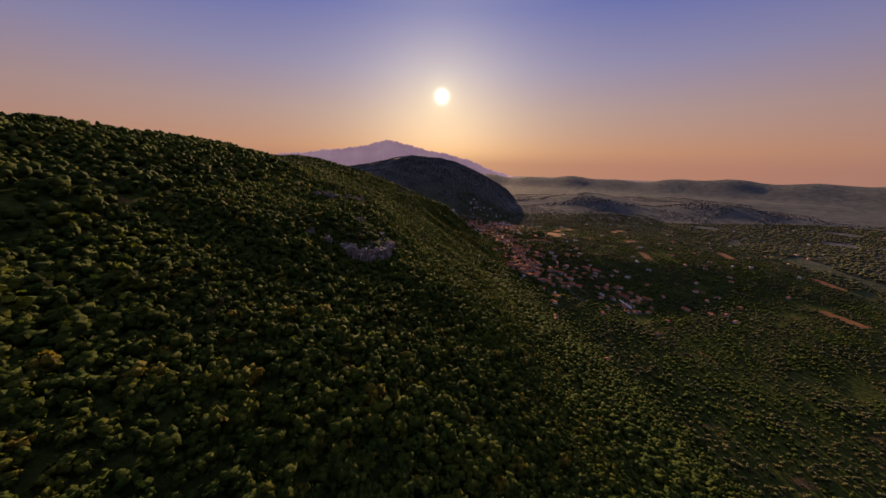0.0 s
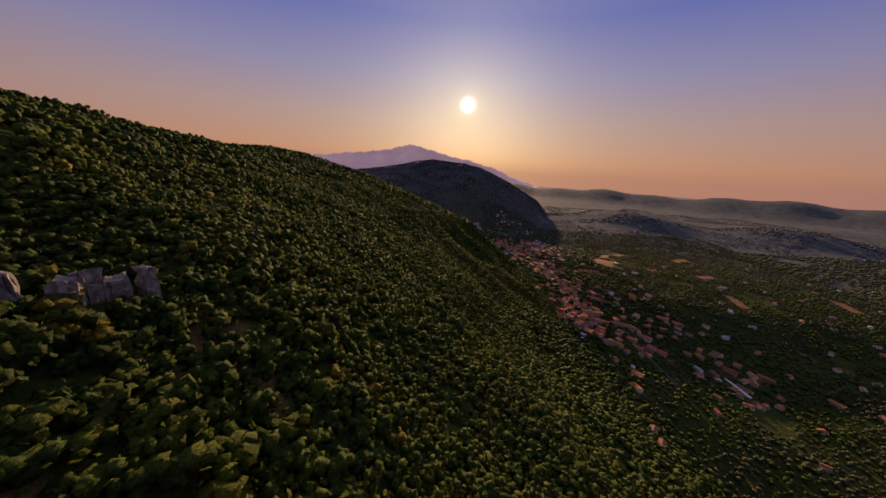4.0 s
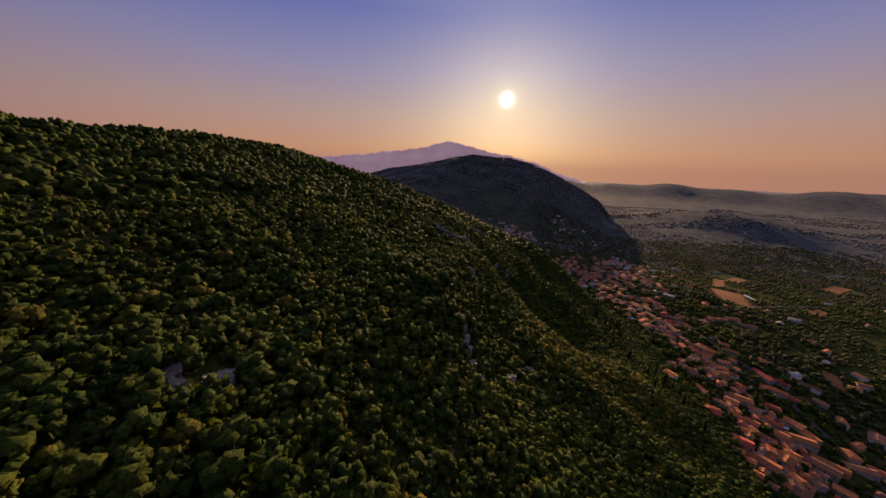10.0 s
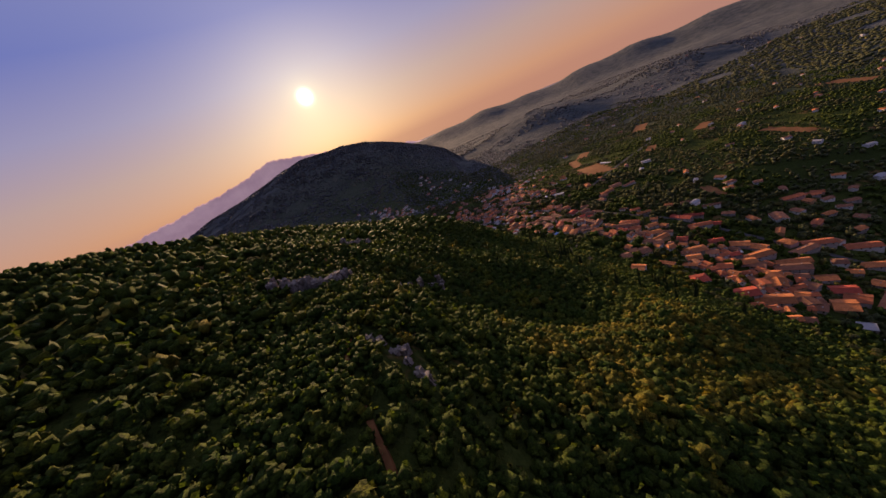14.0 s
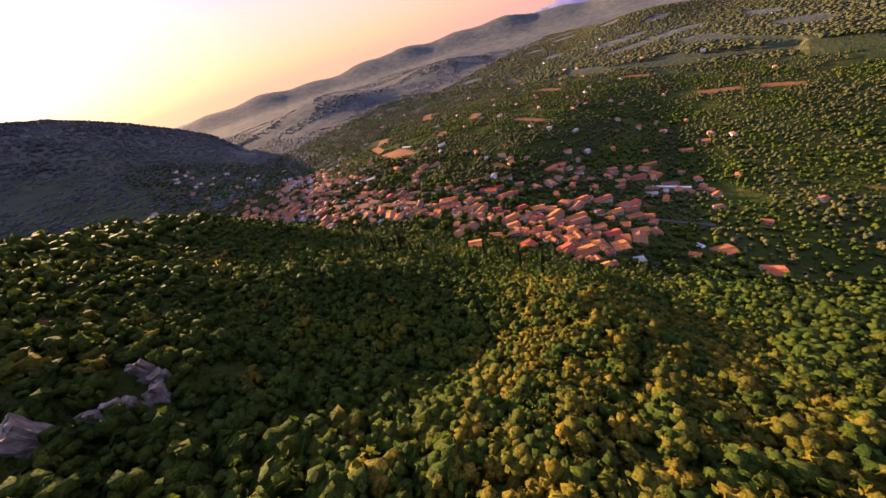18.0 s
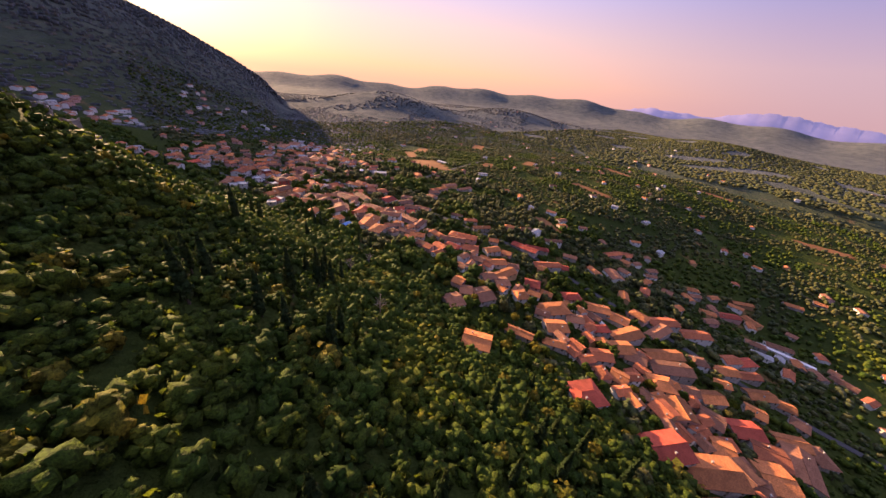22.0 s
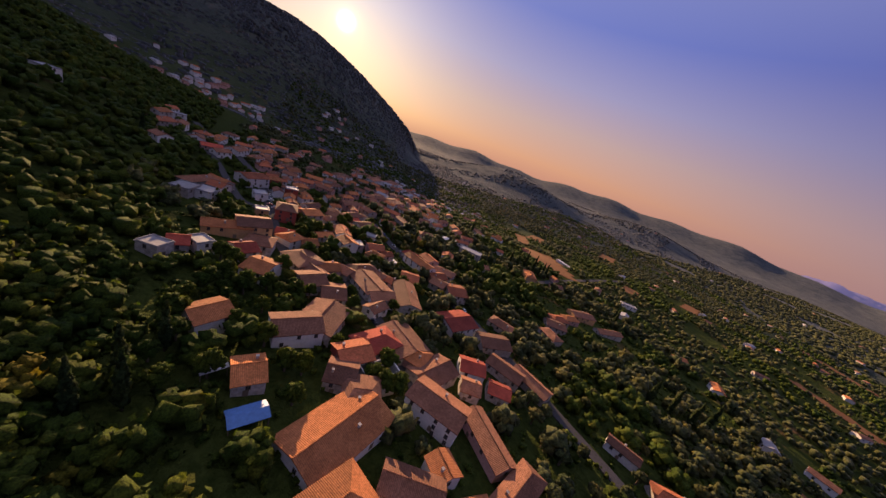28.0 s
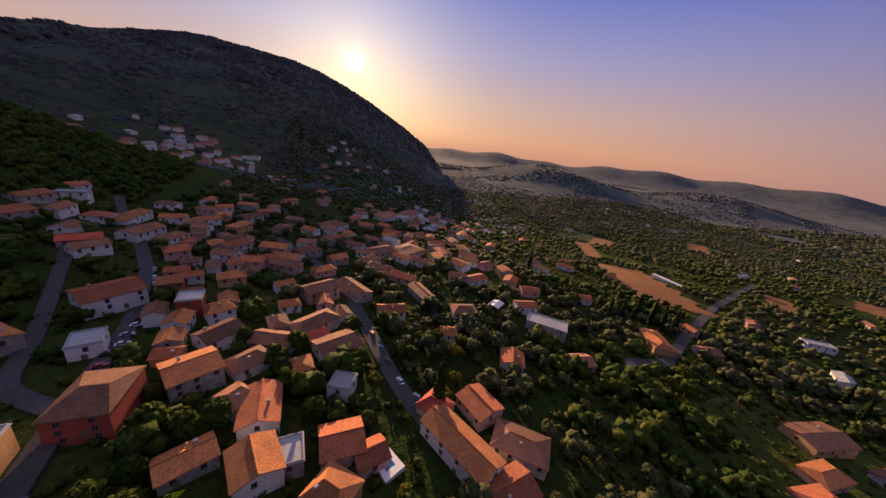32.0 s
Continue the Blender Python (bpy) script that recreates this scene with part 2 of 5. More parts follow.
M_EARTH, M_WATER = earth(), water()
M_HAZE_SUN = hazed_hills("far_range_warm_haze", (0.24, 0.15, 0.19), (0.32, 0.21, 0.24))
M_HAZE_BLUE = hazed_hills("far_range_blue_haze", (0.085, 0.075, 0.15), (0.12, 0.10, 0.19))
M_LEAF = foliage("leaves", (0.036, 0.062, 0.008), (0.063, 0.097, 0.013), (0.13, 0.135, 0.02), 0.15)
# far haze is put into these leaves: lighter, bluish, with a pale sheen
M_WOOD_HAZED = foliage("hazed_maquis_leaves", (0.075, 0.085, 0.085), (0.09, 0.098, 0.098), (0.105, 0.108, 0.1), 0.25, 0.25, 0.25, 0.3)
# a faint bluish sheen stands in for haze over the groves
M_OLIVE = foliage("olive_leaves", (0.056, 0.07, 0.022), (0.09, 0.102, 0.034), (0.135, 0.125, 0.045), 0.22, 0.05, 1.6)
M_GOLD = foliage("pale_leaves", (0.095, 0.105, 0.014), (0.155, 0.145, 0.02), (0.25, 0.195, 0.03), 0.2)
M_CYPRESS = foliage("cypress_leaves", (0.018, 0.036, 0.012), (0.036, 0.06, 0.02), (0.06, 0.075, 0.026), 0.15)
M_DEAD = plain("dead_wood", (0.26, 0.22, 0.20), 0.95, 6, 0.25)
M_BARK = plain("bark", (0.12, 0.09, 0.065), 0.95, 6, 0.35)
M_ROCK = plain("limestone", (0.24, 0.21, 0.185), 0.95, 1.4, 0.55, bump=1.0, big=0.5)

# ---- the lie of the land ----
# stations along the mountain: y, toe x, toe z, shoulder x, shoulder z, crest z
LAND = [(-400, 250, -24, -20, 138, 214), (0, 215, -20, -12, 138, 206), (105, 202, -16, -16, 147, 204), (200, 190, -9, -32, 155, 207), (320, 156, 5, -36, 133, 196),
        (390, 132, 20, -37, 135, 192), (460, 106, 40, -26, 124, 192), (515, 93, 45, -16, 121, 192), (560, 88, 48, 24, 103, 180), (610, 73, 47, -2, 90, 164),
        (700, 56, 46, -60, 92, 142), (850, 28, 46, -100, 85, 118), (1080, -60, 40, -220, 60, 75), (1250, -120, 38, -260, 40, 42)]
# the valley: y, height at x = 300 and at x = 800
VALE = [(-400, -26, -20), (0, -24, -18), (320, -15, -14), (430, -16, -10), (500, 3, -8), (560, 18, -6), (720, 24, -3), (880, 8, 6), (1100, 14, 12)]
# bumps and hollows: x, y, radius across x, radius along y, height
BUMPS = [(-42, 400, 11, 60, 7), (5, 448, 24, 20, -8), (40, 432, 30, 13, 5), (-28, 120, 9, 14, 3), (24, 118, 24, 70, 9), (-2, 300, 22, 45, 8), (-45, 140, 14, 60, 3), (-110, 300, 50, 45, 4), (-60, 512, 30, 24, -5), (26, 560, 26, 20, 5), (-60, 548, 50, 26, -6)]


def land(x, y):
    """The height of the bare ground at arrays of x and y."""
    x, y = np.asarray(x, float), np.asarray(y, float)
    total = 0.0
    s, v = np.array(LAND, float), np.array(VALE, float)
    for dx in (-14, -5, 5, 14):
        for dy in (-18, 0, 18):
            px, py = x + dx, y + dy
            xt, zt, xs, zs, zc = (np.interp(py, s[:, 0], s[:, n]) for n in range(1, 6))
            p3, p8 = np.interp(py, v[:, 0], v[:, 1]), np.interp(py, v[:, 0], v[:, 2])
            z = np.where(px > 300, p3 + (p8 - p3) * np.clip((px - 300) / 500, 0, 1), zt + (p3 - zt) * np.clip((px - xt) / (300 - xt), 0, 1))
            up = zt + (zs - zt) * np.clip((xt - px) / (xt - xs), 0, 1)
            z = np.where(px < xt, up, z)
            over = np.clip((xs - px) / (xs + 200), 0, 1)
            z = np.where(px < xs, zs + (zc - zs) * over ** 0.62, z)
            z = np.where(px < -200, zc - 0.12 * (-200 - px) + 2e-5 * (px + 200) ** 2, z)
            total = total + z
    z = total / 12
    for bx, by, rx, ry, h in BUMPS:
        z = z + h * np.exp(-(((x - bx) / rx) ** 2 + ((y - by) / ry) ** 2))
    # the second mountain, a long back across the valley's end
    top = np.interp(x, [-900, -450, -270, -135, -70, 0, 65, 110, 170, 255, 310, 360], [120, 186, 195, 218, 219, 217, 208, 193, 171, 134, 104, 50])
    foot = np.interp(x, [-300, 0, 130, 230, 290, 360], [870, 890, 960, 1050, 1250, 1380])
    s = np.clip((y - foot) / (1450 - foot), 0, 1)
    hill = (top - 38) * np.where(y < 1450, np.sin(s * 1.5708) ** 1.45, np.exp(-((y - 1450) / 330) ** 2))
    z = z + hill + 9 * s * (1 - s) * np.sin(x / 41 + 1.5 * np.sin(y / 130)) * np.clip((330 - x) / 100, 0, 1)
    # hills before the coast
    r, az = np.hypot(x - 100, y - 500), np.degrees(np.arctan2(x - 100, y - 500))
    ring = (78 + 38 * np.exp(-((az - 57) / 14) ** 2) + 12 * np.sin(az * 0.31) + 9 * np.sin(az * 0.77 + 1)) * np.exp(-((r - 2750) / 420) ** 2)
    mid = 50 * np.exp(-(((x - 690) / 190) ** 2 + ((y - 1380) / 190) ** 2)) + 40 * np.exp(-(((x - 1150) / 190) ** 2 + ((y - 1250) / 170) ** 2)) + 30 * np.exp(-(((x - 1500) / 260) ** 2 + ((y - 600) / 180) ** 2))
    z = np.where(r > 700, np.maximum(z * np.clip((3600 - r) / 1500, 0, 1), ring), z) + mid
    # uneven ground
    rough = np.clip((130 - x) / 120, 0.12, 1)
    z = z + rough * (2.2 * np.sin(x / 23 + 1.3 * np.sin(y / 31)) * np.sin(y / 27 + np.sin(x / 37)) + 0.9 * np.sin(x / 9.1 + y / 13) * np.sin(y / 8.3 - x / 17))
    return z


GRID_X, GRID_Y, GRID_D = -340.0, -200.0, 2.0
GRID = land(*np.meshgrid(np.arange(GRID_X, 1300, GRID_D), np.arange(GRID_Y, 1200, GRID_D)))


def height(x, y):
    """The ground's height at one place, from a fine grid."""
    u, v = (x - GRID_X) / GRID_D, (y - GRID_Y) / GRID_D
    i, j = int(u), int(v)
    if not (0 <= i < GRID.shape[1] - 1 and 0 <= j < GRID.shape[0] - 1):
        return float(land(np.array([x]), np.array([y]))[0])
    u, v = u - i, v - j
    return float((GRID[j, i] * (1 - u) + GRID[j, i + 1] * u) * (1 - v) + (GRID[j + 1, i] * (1 - u) + GRID[j + 1, i + 1] * u) * v)


def mesh_of(name, verts, faces, material, smooth=True):
    me = bpy.data.meshes.new(name)
    me.from_pydata(verts, [], faces)
    me.materials.append(material)
    if smooth:
        me.polygons.foreach_set("use_smooth", [True] * len(me.polygons))
    return me


def steps(lo, hi, d, far, grow=1.18):
    out, s = list(np.arange(lo, hi + d, d)), d
    while out[-1] < far[1]:
        s *= grow
        out.append(min(out[-1] + min(s, 90), far[1]))
    s = d
    while out[0] > far[0]:
        s *= grow
        out.insert(0, max(out[0] - min(s, 90), far[0]))
    return np.array(out)


def build_ground():
    xs, ys = steps(-230, 420, 4.0, (-4300, 4300)), steps(-40, 760, 4.0, (-2500, 4300))
    gx, gy = np.meshgrid(xs, ys)
    z = land(gx, gy)
    n, m = len(xs), len(ys)
    verts = np.stack([gx.ravel(), gy.ravel(), z.ravel()], 1)
    i = (np.arange(m - 1)[:, None] * n + np.arange(n - 1)).ravel()
    faces = np.stack([i, i + 1, i + n + 1, i + n], 1)
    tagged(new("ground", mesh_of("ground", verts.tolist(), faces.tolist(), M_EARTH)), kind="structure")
    sea = [(4900 * math.cos(a), 4900 * math.sin(a), 20.0) for a in np.linspace(0, 2 * math.pi, 64, endpoint=False)]
    inner = [(3300 * math.cos(a) + 60, 3300 * math.sin(a) + 300, 20.0) for a in np.linspace(0, 2 * math.pi, 64, endpoint=False)]
    tagged(new("water", mesh_of("water", sea + inner, [(k, (k + 1) % 64, 64 + (k + 1) % 64, 64 + k) for k in range(64)], M_WATER)), kind="structure")


def far_range(profile, radius, depth, material):
    """A range on the horizon: azimuths and rises in degrees, seen from the start of the flight."""
    az = np.linspace(profile[0][0], profile[-1][0], 160)
    el = np.interp(az, [p[0] for p in profile], [p[1] for p in profile])
    el = el + 0.12 * np.sin(az * 2.1) * np.sin(az * 0.9 + 1) + 0.05 * np.sin(az * 7)
    verts = []
    for a, e in zip(np.radians(az), el):
        for r, f in ((radius - depth, 0), (radius - depth * 0.5, 0.55), (radius, 1), (radius + depth * 0.4, 0)):
            top = 190 + radius * math.tan(math.radians(e))
            verts.append((r * math.sin(a), r * math.cos(a), -40 + (top + 40) * f))
    faces = [(4 * k + j, 4 * k + j + 1, 4 * k + j + 5, 4 * k + j + 4) for k in range(len(az) - 1) for j in range(3)]
    tagged(new("backdrop", mesh_of("backdrop", verts, faces, material)), kind="structure")


build_ground()
far_range([(-34, 0.2), (-24, 1.2), (-20, 1.75), (-14, 2.5), (-11.5, 3.3), (-9, 3.7), (-6.5, 3.2), (-4, 2.5), (1.5, 1.5), (5, 0.7), (9, -0.9), (15, -2.6), (17, -4)], 4500, 300, M_HAZE_SUN)
far_range([(52, -2.6), (58, -1.6), (63, -1.9), (70, -0.8), (76, -1.2), (82, 0.1), (88, -0.5), (96, -1.2), (104, -0.6), (114, -2.0), (125, -3)], 4550, 260, M_HAZE_BLUE)

# ---- planting ----
KEEP_OUT = []  # x, y, radius of what no tree may grow through
ROADS = []  # polylines with half widths
FIELDS = []  # x, y, half length, half width, turn in degrees


def cube_core():
    """A rounded cube of 24 quads."""
    bm = bmesh.new()
    bmesh.ops.create_cube(bm, size=2)
    bmesh.ops.subdivide_edges(bm, edges=bm.edges[:], cuts=1, use_grid_fill=True)
    v = np.array([tuple(p.co.normalized()) for p in bm.verts])
    f = np.array([[p.index for p in q.verts] for q in bm.faces])
    bm.free()
    return v, f


CORE = cube_core()
SEED = (np.array([(x, y, z) for z in (-1, 1) for y in (-1, 1) for x in (-1, 1)], float) / 1.732, np.array([(0, 2, 3, 1), (4, 5, 7, 6), (0, 1, 5, 4), (2, 6, 7, 3), (0, 4, 6, 2), (1, 3, 7, 5)]))


def crown_shape(rng, leaves, size, flat=0.8, lobes=9):
    """A crown one unit in radius: a body, round lobes that stand out of it, and small sprays of leaves that break the outline. Also which way each point faces."""
    v, f = SEED
    ways = rng.normal(size=(max(lobes, 9), 3))
    ways[:, 2] = np.abs(ways[:, 2]) - 0.3
    ways /= np.linalg.norm(ways, axis=1)[:, None]
    # spread the lobes evenly over the crown
    for _ in range(12):
        push = ways[:, None] - ways[None]
        near = np.linalg.norm(push, axis=2) + 1e-3
        ways = ways + 0.08 * (push / near[..., None] ** 3 * (near > 0.01)[..., None]).sum(1).clip(-1, 1)
        ways[:, 2] = np.maximum(ways[:, 2], -0.25)
        ways /= np.linalg.norm(ways, axis=1)[:, None]
    bulge = 0.82 + 0.26 * np.max(np.clip(v @ ways.T, 0, 1) ** 5, axis=1)
    core = 1.0 if not lobes else 0.66
    body = v * (bulge * rng.uniform(0.92, 1.08, len(v)))[:, None] * core
    verts, faces, face_out = [body], [f], [v]
    n = len(body)
    wide = rng.uniform(0.34, 0.52, len(ways))
    for k in range(lobes):
        sv, sf = SEED
        turned = sv @ np.linalg.qr(rng.normal(size=(3, 3)))[0]
        verts.append(ways[k] * (1.0 - wide[k] * 0.85) + turned * wide[k] * rng.uniform(0.9, 1.2, len(sv))[:, None])
        faces.append(sf + n)
        out = turned * 0.8 + ways[k] * 0.5
        face_out.append(out / np.linalg.norm(out, axis=1)[:, None])
        n += len(sv)
    if leaves:
        which = np.arange(leaves) % len(ways)
        own = ways[which]
        d = rng.normal(size=(leaves, 3)) * 0.7 + own
        d /= np.linalg.norm(d, axis=1)[:, None]
        c = own * (1.0 - wide[which] * 0.85)[:, None] + d * (wide[which] * rng.uniform(0.8, 1.12, leaves))[:, None]
        nrm = d + rng.normal(size=d.shape) * 0.5
        nrm /= np.linalg.norm(nrm, axis=1)[:, None]
        a = np.cross(nrm, rng.normal(size=d.shape))
        a /= np.linalg.norm(a, axis=1)[:, None]
        b = np.cross(nrm, a)
        sz = size * rng.uniform(0.6, 1.3, leaves)[:, None]
        q = np.stack([c - a * sz - b * sz * 0.6, c + a * sz * 0.8 - b * sz, c + a * sz + b * sz * 0.7, c - a * sz * 0.7 + b * sz], 1)
        q += rng.normal(size=q.shape) * size * 0.2
        out = d * 0.75 + own * 0.4
        verts.append(q.reshape(-1, 3))
        faces.append(np.arange(4 * leaves).reshape(-1, 4) + n)
        face_out.append(np.repeat(out / np.linalg.norm(out, axis=1)[:, None], 4, axis=0))
    v = np.concatenate(verts)
    v[:, 2] *= flat
    return v, np.concatenate(faces), np.concatenate(face_out)


def quads_mesh(name, v, f, material, outward):
    me = bpy.data.meshes.new(name)
    me.vertices.add(len(v))
    me.vertices.foreach_set("co", v.astype(np.float32).ravel())
    me.loops.add(4 * len(f))
    me.loops.foreach_set("vertex_index", f.astype(np.int32).ravel())
    me.polygons.add(len(f))
    me.polygons.foreach_set("loop_start", np.arange(0, 4 * len(f), 4, dtype=np.int32))
    me.polygons.foreach_set("loop_total", np.full(len(f), 4, dtype=np.int32))
    me.materials.append(material)
    me.update(calc_edges=True)
    me.attributes.new("puff", "FLOAT_VECTOR", "POINT").data.foreach_set("vector", outward.astype(np.float32).ravel())
    return me


def grove(name, x, y, radius, leaves, size, material, label, seed, lift=0.7, flat=0.9, shapes=9, lobes=9):
    """Many crowns at x, y, as one piece of woodland."""
    rng = np.random.default_rng(seed)
    z = land(x, y)
    steep = np.hypot(land(x + 3, y) - z, land(x, y + 3) - z) / 3
    radius = radius * (1 + 0.1 * np.clip(steep, 0, 1.2))
    z = z + radius * lift
    which = rng.integers(0, shapes, len(x))
    vs, fs, ns, base = [], [], [], 0
    for k in range(shapes):
        tv, tf, tn = crown_shape(rng, leaves, size, flat, lobes)
        pick = np.nonzero(which == k)[0]
        if not len(pick):
            continue
        a = rng.uniform(0, 6.283, len(pick))
        r = radius[pick]
        c, s = np.cos(a), np.sin(a)
        wide, tall = rng.uniform(0.85, 1.15, len(pick)) * r, rng.uniform(0.85, 1.3, len(pick)) * r
        px = (tv[None, :, 0] * c[:, None] - tv[None, :, 1] * s[:, None]) * wide[:, None] + x[pick, None]
        py = (tv[None, :, 0] * s[:, None] + tv[None, :, 1] * c[:, None]) * r[:, None] + y[pick, None]
        pz = tv[None, :, 2] * tall[:, None] + z[pick, None]
        vs.append(np.stack([px, py, pz], -1).reshape(-1, 3))
        nx, ny = tn[None, :, 0] * c[:, None] - tn[None, :, 1] * s[:, None], tn[None, :, 0] * s[:, None] + tn[None, :, 1] * c[:, None]
        ns.append(np.stack([nx, ny, np.broadcast_to(tn[None, :, 2], nx.shape)], -1).reshape(-1, 3))
        fs.append((tf[None] + (np.arange(len(pick)) * len(tv))[:, None, None]).reshape(-1, 4) + base)
        base += len(pick) * len(tv)
    ob = new(name, quads_mesh(name, np.concatenate(vs), np.concatenate(fs), material, np.concatenate(ns)))
    return tagged(ob, label, "trees", kind="stuff")


def spots(x0, x1, y0, y1, gap, seed, jitter=0.45):
    rng = np.random.default_rng(seed)
    gx, gy = np.meshgrid(np.arange(x0, x1, gap), np.arange(y0, y1, gap))
    gx = gx + (np.arange(gx.shape[0]) % 2)[:, None] * gap * 0.5
    return (gx + rng.uniform(-jitter, jitter, gx.shape) * gap).ravel(), (gy + rng.uniform(-jitter, jitter, gx.shape) * gap).ravel()


def far_from_line(x, y, line):
    best = np.full(len(x), 1e9)
    for (ax, ay), (bx, by) in zip(line[:-1], line[1:]):
        dx, dy = bx - ax, by - ay
        t = np.clip(((x - ax) * dx + (y - ay) * dy) / (dx * dx + dy * dy + 1e-9), 0, 1)
        best = np.minimum(best, np.hypot(x - ax - t * dx, y - ay - t * dy))
    return best


def free(x, y, r=1.5):
    """Which places are clear of houses, roads, fields and bare rock."""
    ok = np.ones(len(x), bool)
    for hx, hy, hr in KEEP_OUT:
        ok &= (np.abs(x - hx) > hr + r) | (np.abs(y - hy) > hr + r) | (np.hypot(x - hx, y - hy) > hr + r)
    for line, half in ROADS:
        ok &= far_from_line(x, y, line) > half + r
    for fx, fy, fl, fw, turn in FIELDS:
        c, s = math.cos(radians(turn)), math.sin(radians(turn))
        u, v = (x - fx) * c + (y - fy) * s, -(x - fx) * s + (y - fy) * c
        ok &= (np.abs(u) > fl + r) | (np.abs(v) > fw + r)
    return ok


def clear(x, y, r):
    """The same for one place."""
    if any(math.hypot(x - hx, y - hy) < hr + r for hx, hy, hr in KEEP_OUT):
        return False
    for line, half in ROADS:
        if min(math.hypot(x - px, y - py) for px, py in line) < half + r + 1.0:
            return False
    for fx, fy, fl, fw, turn in FIELDS:
        c, s = math.cos(radians(turn)), math.sin(radians(turn))
        if abs((x - fx) * c + (y - fy) * s) < fl + r and abs(-(x - fx) * s + (y - fy) * c) < fw + r:
            return False
    return True


def toe(y):
    return np.interp(y, [r[0] for r in LAND], [r[1] for r in LAND])


def patchy(x, y, scale, phase):
    return np.sin(x / scale + 1.7 * np.sin(y / scale * 0.8 + phase)) * np.sin(y / scale * 1.1 + 1.3 * np.sin(x / scale * 0.7 + phase))


FLIGHT = [(4, -20), (0, 40), (-16, 192), (-35, 360), (0, 432), (60, 481), (100, 545)]


def plant():
    rng = np.random.default_rng(5)
    # woodland close under the flight
    x, y = spots(-125, 135, -20, 650, 2.1, 11)
    off = far_from_line(x, y, FLIGHT)
    ok = (off < 78) & (x < toe(y) + 14) & free(x, y, 0.9) & (rng.random(len(x)) > 0.03)
    x, y, off = x[ok], y[ok], off[ok]
    r = (0.98 + 0.95 * rng.random(len(x)) ** 1.5) * (1 + 0.25 * patchy(x, y, 17, 2))
    # the spur's sunlight is put into yellower crowns; a few others by chance
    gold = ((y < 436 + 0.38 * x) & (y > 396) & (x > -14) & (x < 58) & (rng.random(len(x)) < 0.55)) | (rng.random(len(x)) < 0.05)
    for pick, mat, lv, sz, lb, label, seed in ((~gold & (off < 52), M_LEAF, 20, 0.15, 6, "dense dark green oak woodland covering the mountain slope", 1), (gold & (off < 52), M_GOLD, 20, 0.15, 6, "trees on the spur above the village, sunlight painted pale yellow-green", 2),
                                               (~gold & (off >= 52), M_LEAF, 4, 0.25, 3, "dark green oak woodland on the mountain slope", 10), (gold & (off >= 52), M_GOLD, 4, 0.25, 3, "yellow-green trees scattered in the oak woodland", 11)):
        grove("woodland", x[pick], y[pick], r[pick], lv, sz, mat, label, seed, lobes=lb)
    # saplings and brush that fill the gaps between the crowns
    x, y = spots(-110, 130, -10, 640, 3.1, 31, 0.8)
    ok = (far_from_line(x, y, FLIGHT) < 70) & (x < toe(y) + 14) & free(x, y, 0.5) & (rng.random(len(x)) > 0.08)
    x, y = x[ok], y[ok]
    grove("shrubs", x, y, rng.uniform(0.75, 1.15, len(x)), 4, 0.3, M_LEAF, "young oaks and brush between the trees of the slope", 32, lift=0.9, lobes=1)
    # woodland farther off on the mountain
    x, y = spots(-300, 215, -170, 900, 4.1, 12, 0.6)
    near = (far_from_line(x, y, FLIGHT) < 78) & (x > -125) & (x < 135) & (y > -20) & (y < 650)
    ok = ~near & (x < toe(y) + 10) & free(x, y, 2.0) & (rng.random(len(x)) > 0.02) & ((y > -60) | (x > -160))
    x, y = x[ok], y[ok]
    grove("woodland", x, y, rng.uniform(1.7, 3.0, len(x)), 1, 0.22, M_LEAF, "green woodland on the upper mountain flank", 3, lobes=3)
    # olive groves and scrub of the valley
    x, y = spots(60, 760, -80, 1120, 4.7, 13, 0.8)
    d = np.hypot(x - 120, y - 560)
    ok = (x > toe(y) + 4) & free(x, y, 1.2) & (patchy(x, y, 38, 1) + 0.6 * patchy(x, y, 15, 3) > -0.85) & (rng.random(len(x)) > 0.04 + 0.15 * np.clip((d - 300) / 500, 0, 1))
    x, y = x[ok], y[ok]
    r = rng.uniform(1.2, 2.8, len(x)) * (1 + 0.2 * patchy(x, y, 21, 4))
    close = (np.hypot(x - 155, y - 590) < 145) | (far_from_line(x, y, FLIGHT) < 110)
    dark = patchy(x, y, 26, 5) > 0.1
    for pick, mat, lv, sz, lb, label, seed in ((close & dark, M_LEAF, 16, 0.15, 7, "green trees and shrubs in the valley gardens", 4), (close & ~dark, M_OLIVE, 16, 0.15, 7, "grey-green olive trees beside the village", 5),
                                               (~close & dark, M_LEAF, 0, 0.3, 1, "green trees scattered over the valley floor", 6), (~close & ~dark, M_OLIVE, 0, 0.3, 1, "grey-green olive groves of the valley", 7)):
        grove("woodland", x[pick], y[pick], r[pick], lv, sz, mat, label, seed, lobes=lb)
    # low scrub between the trees round the village
    x, y = spots(70, 270, 400, 780, 2.8, 19)
    ok = (x > toe(y) - 10) & free(x, y, 0.1) & (rng.random(len(x)) > 0.3)
    x, y = x[ok], y[ok]
    grove("shrubs", x, y, rng.uniform(0.5, 1.1, len(x)), 5, 0.3, M_LEAF, "low green shrubs and garden plots between the houses", 20, lift=0.45, lobes=1)
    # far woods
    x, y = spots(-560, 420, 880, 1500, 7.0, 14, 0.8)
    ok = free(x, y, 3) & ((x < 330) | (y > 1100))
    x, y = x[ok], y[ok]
    grove("woodland", x, y, rng.uniform(2.6, 4.2, len(x)), 0, 0.3, M_WOOD_HAZED, "dark woods on the second mountain, haze put into leaf colour", 8, lift=-0.15, flat=0.7, lobes=0)
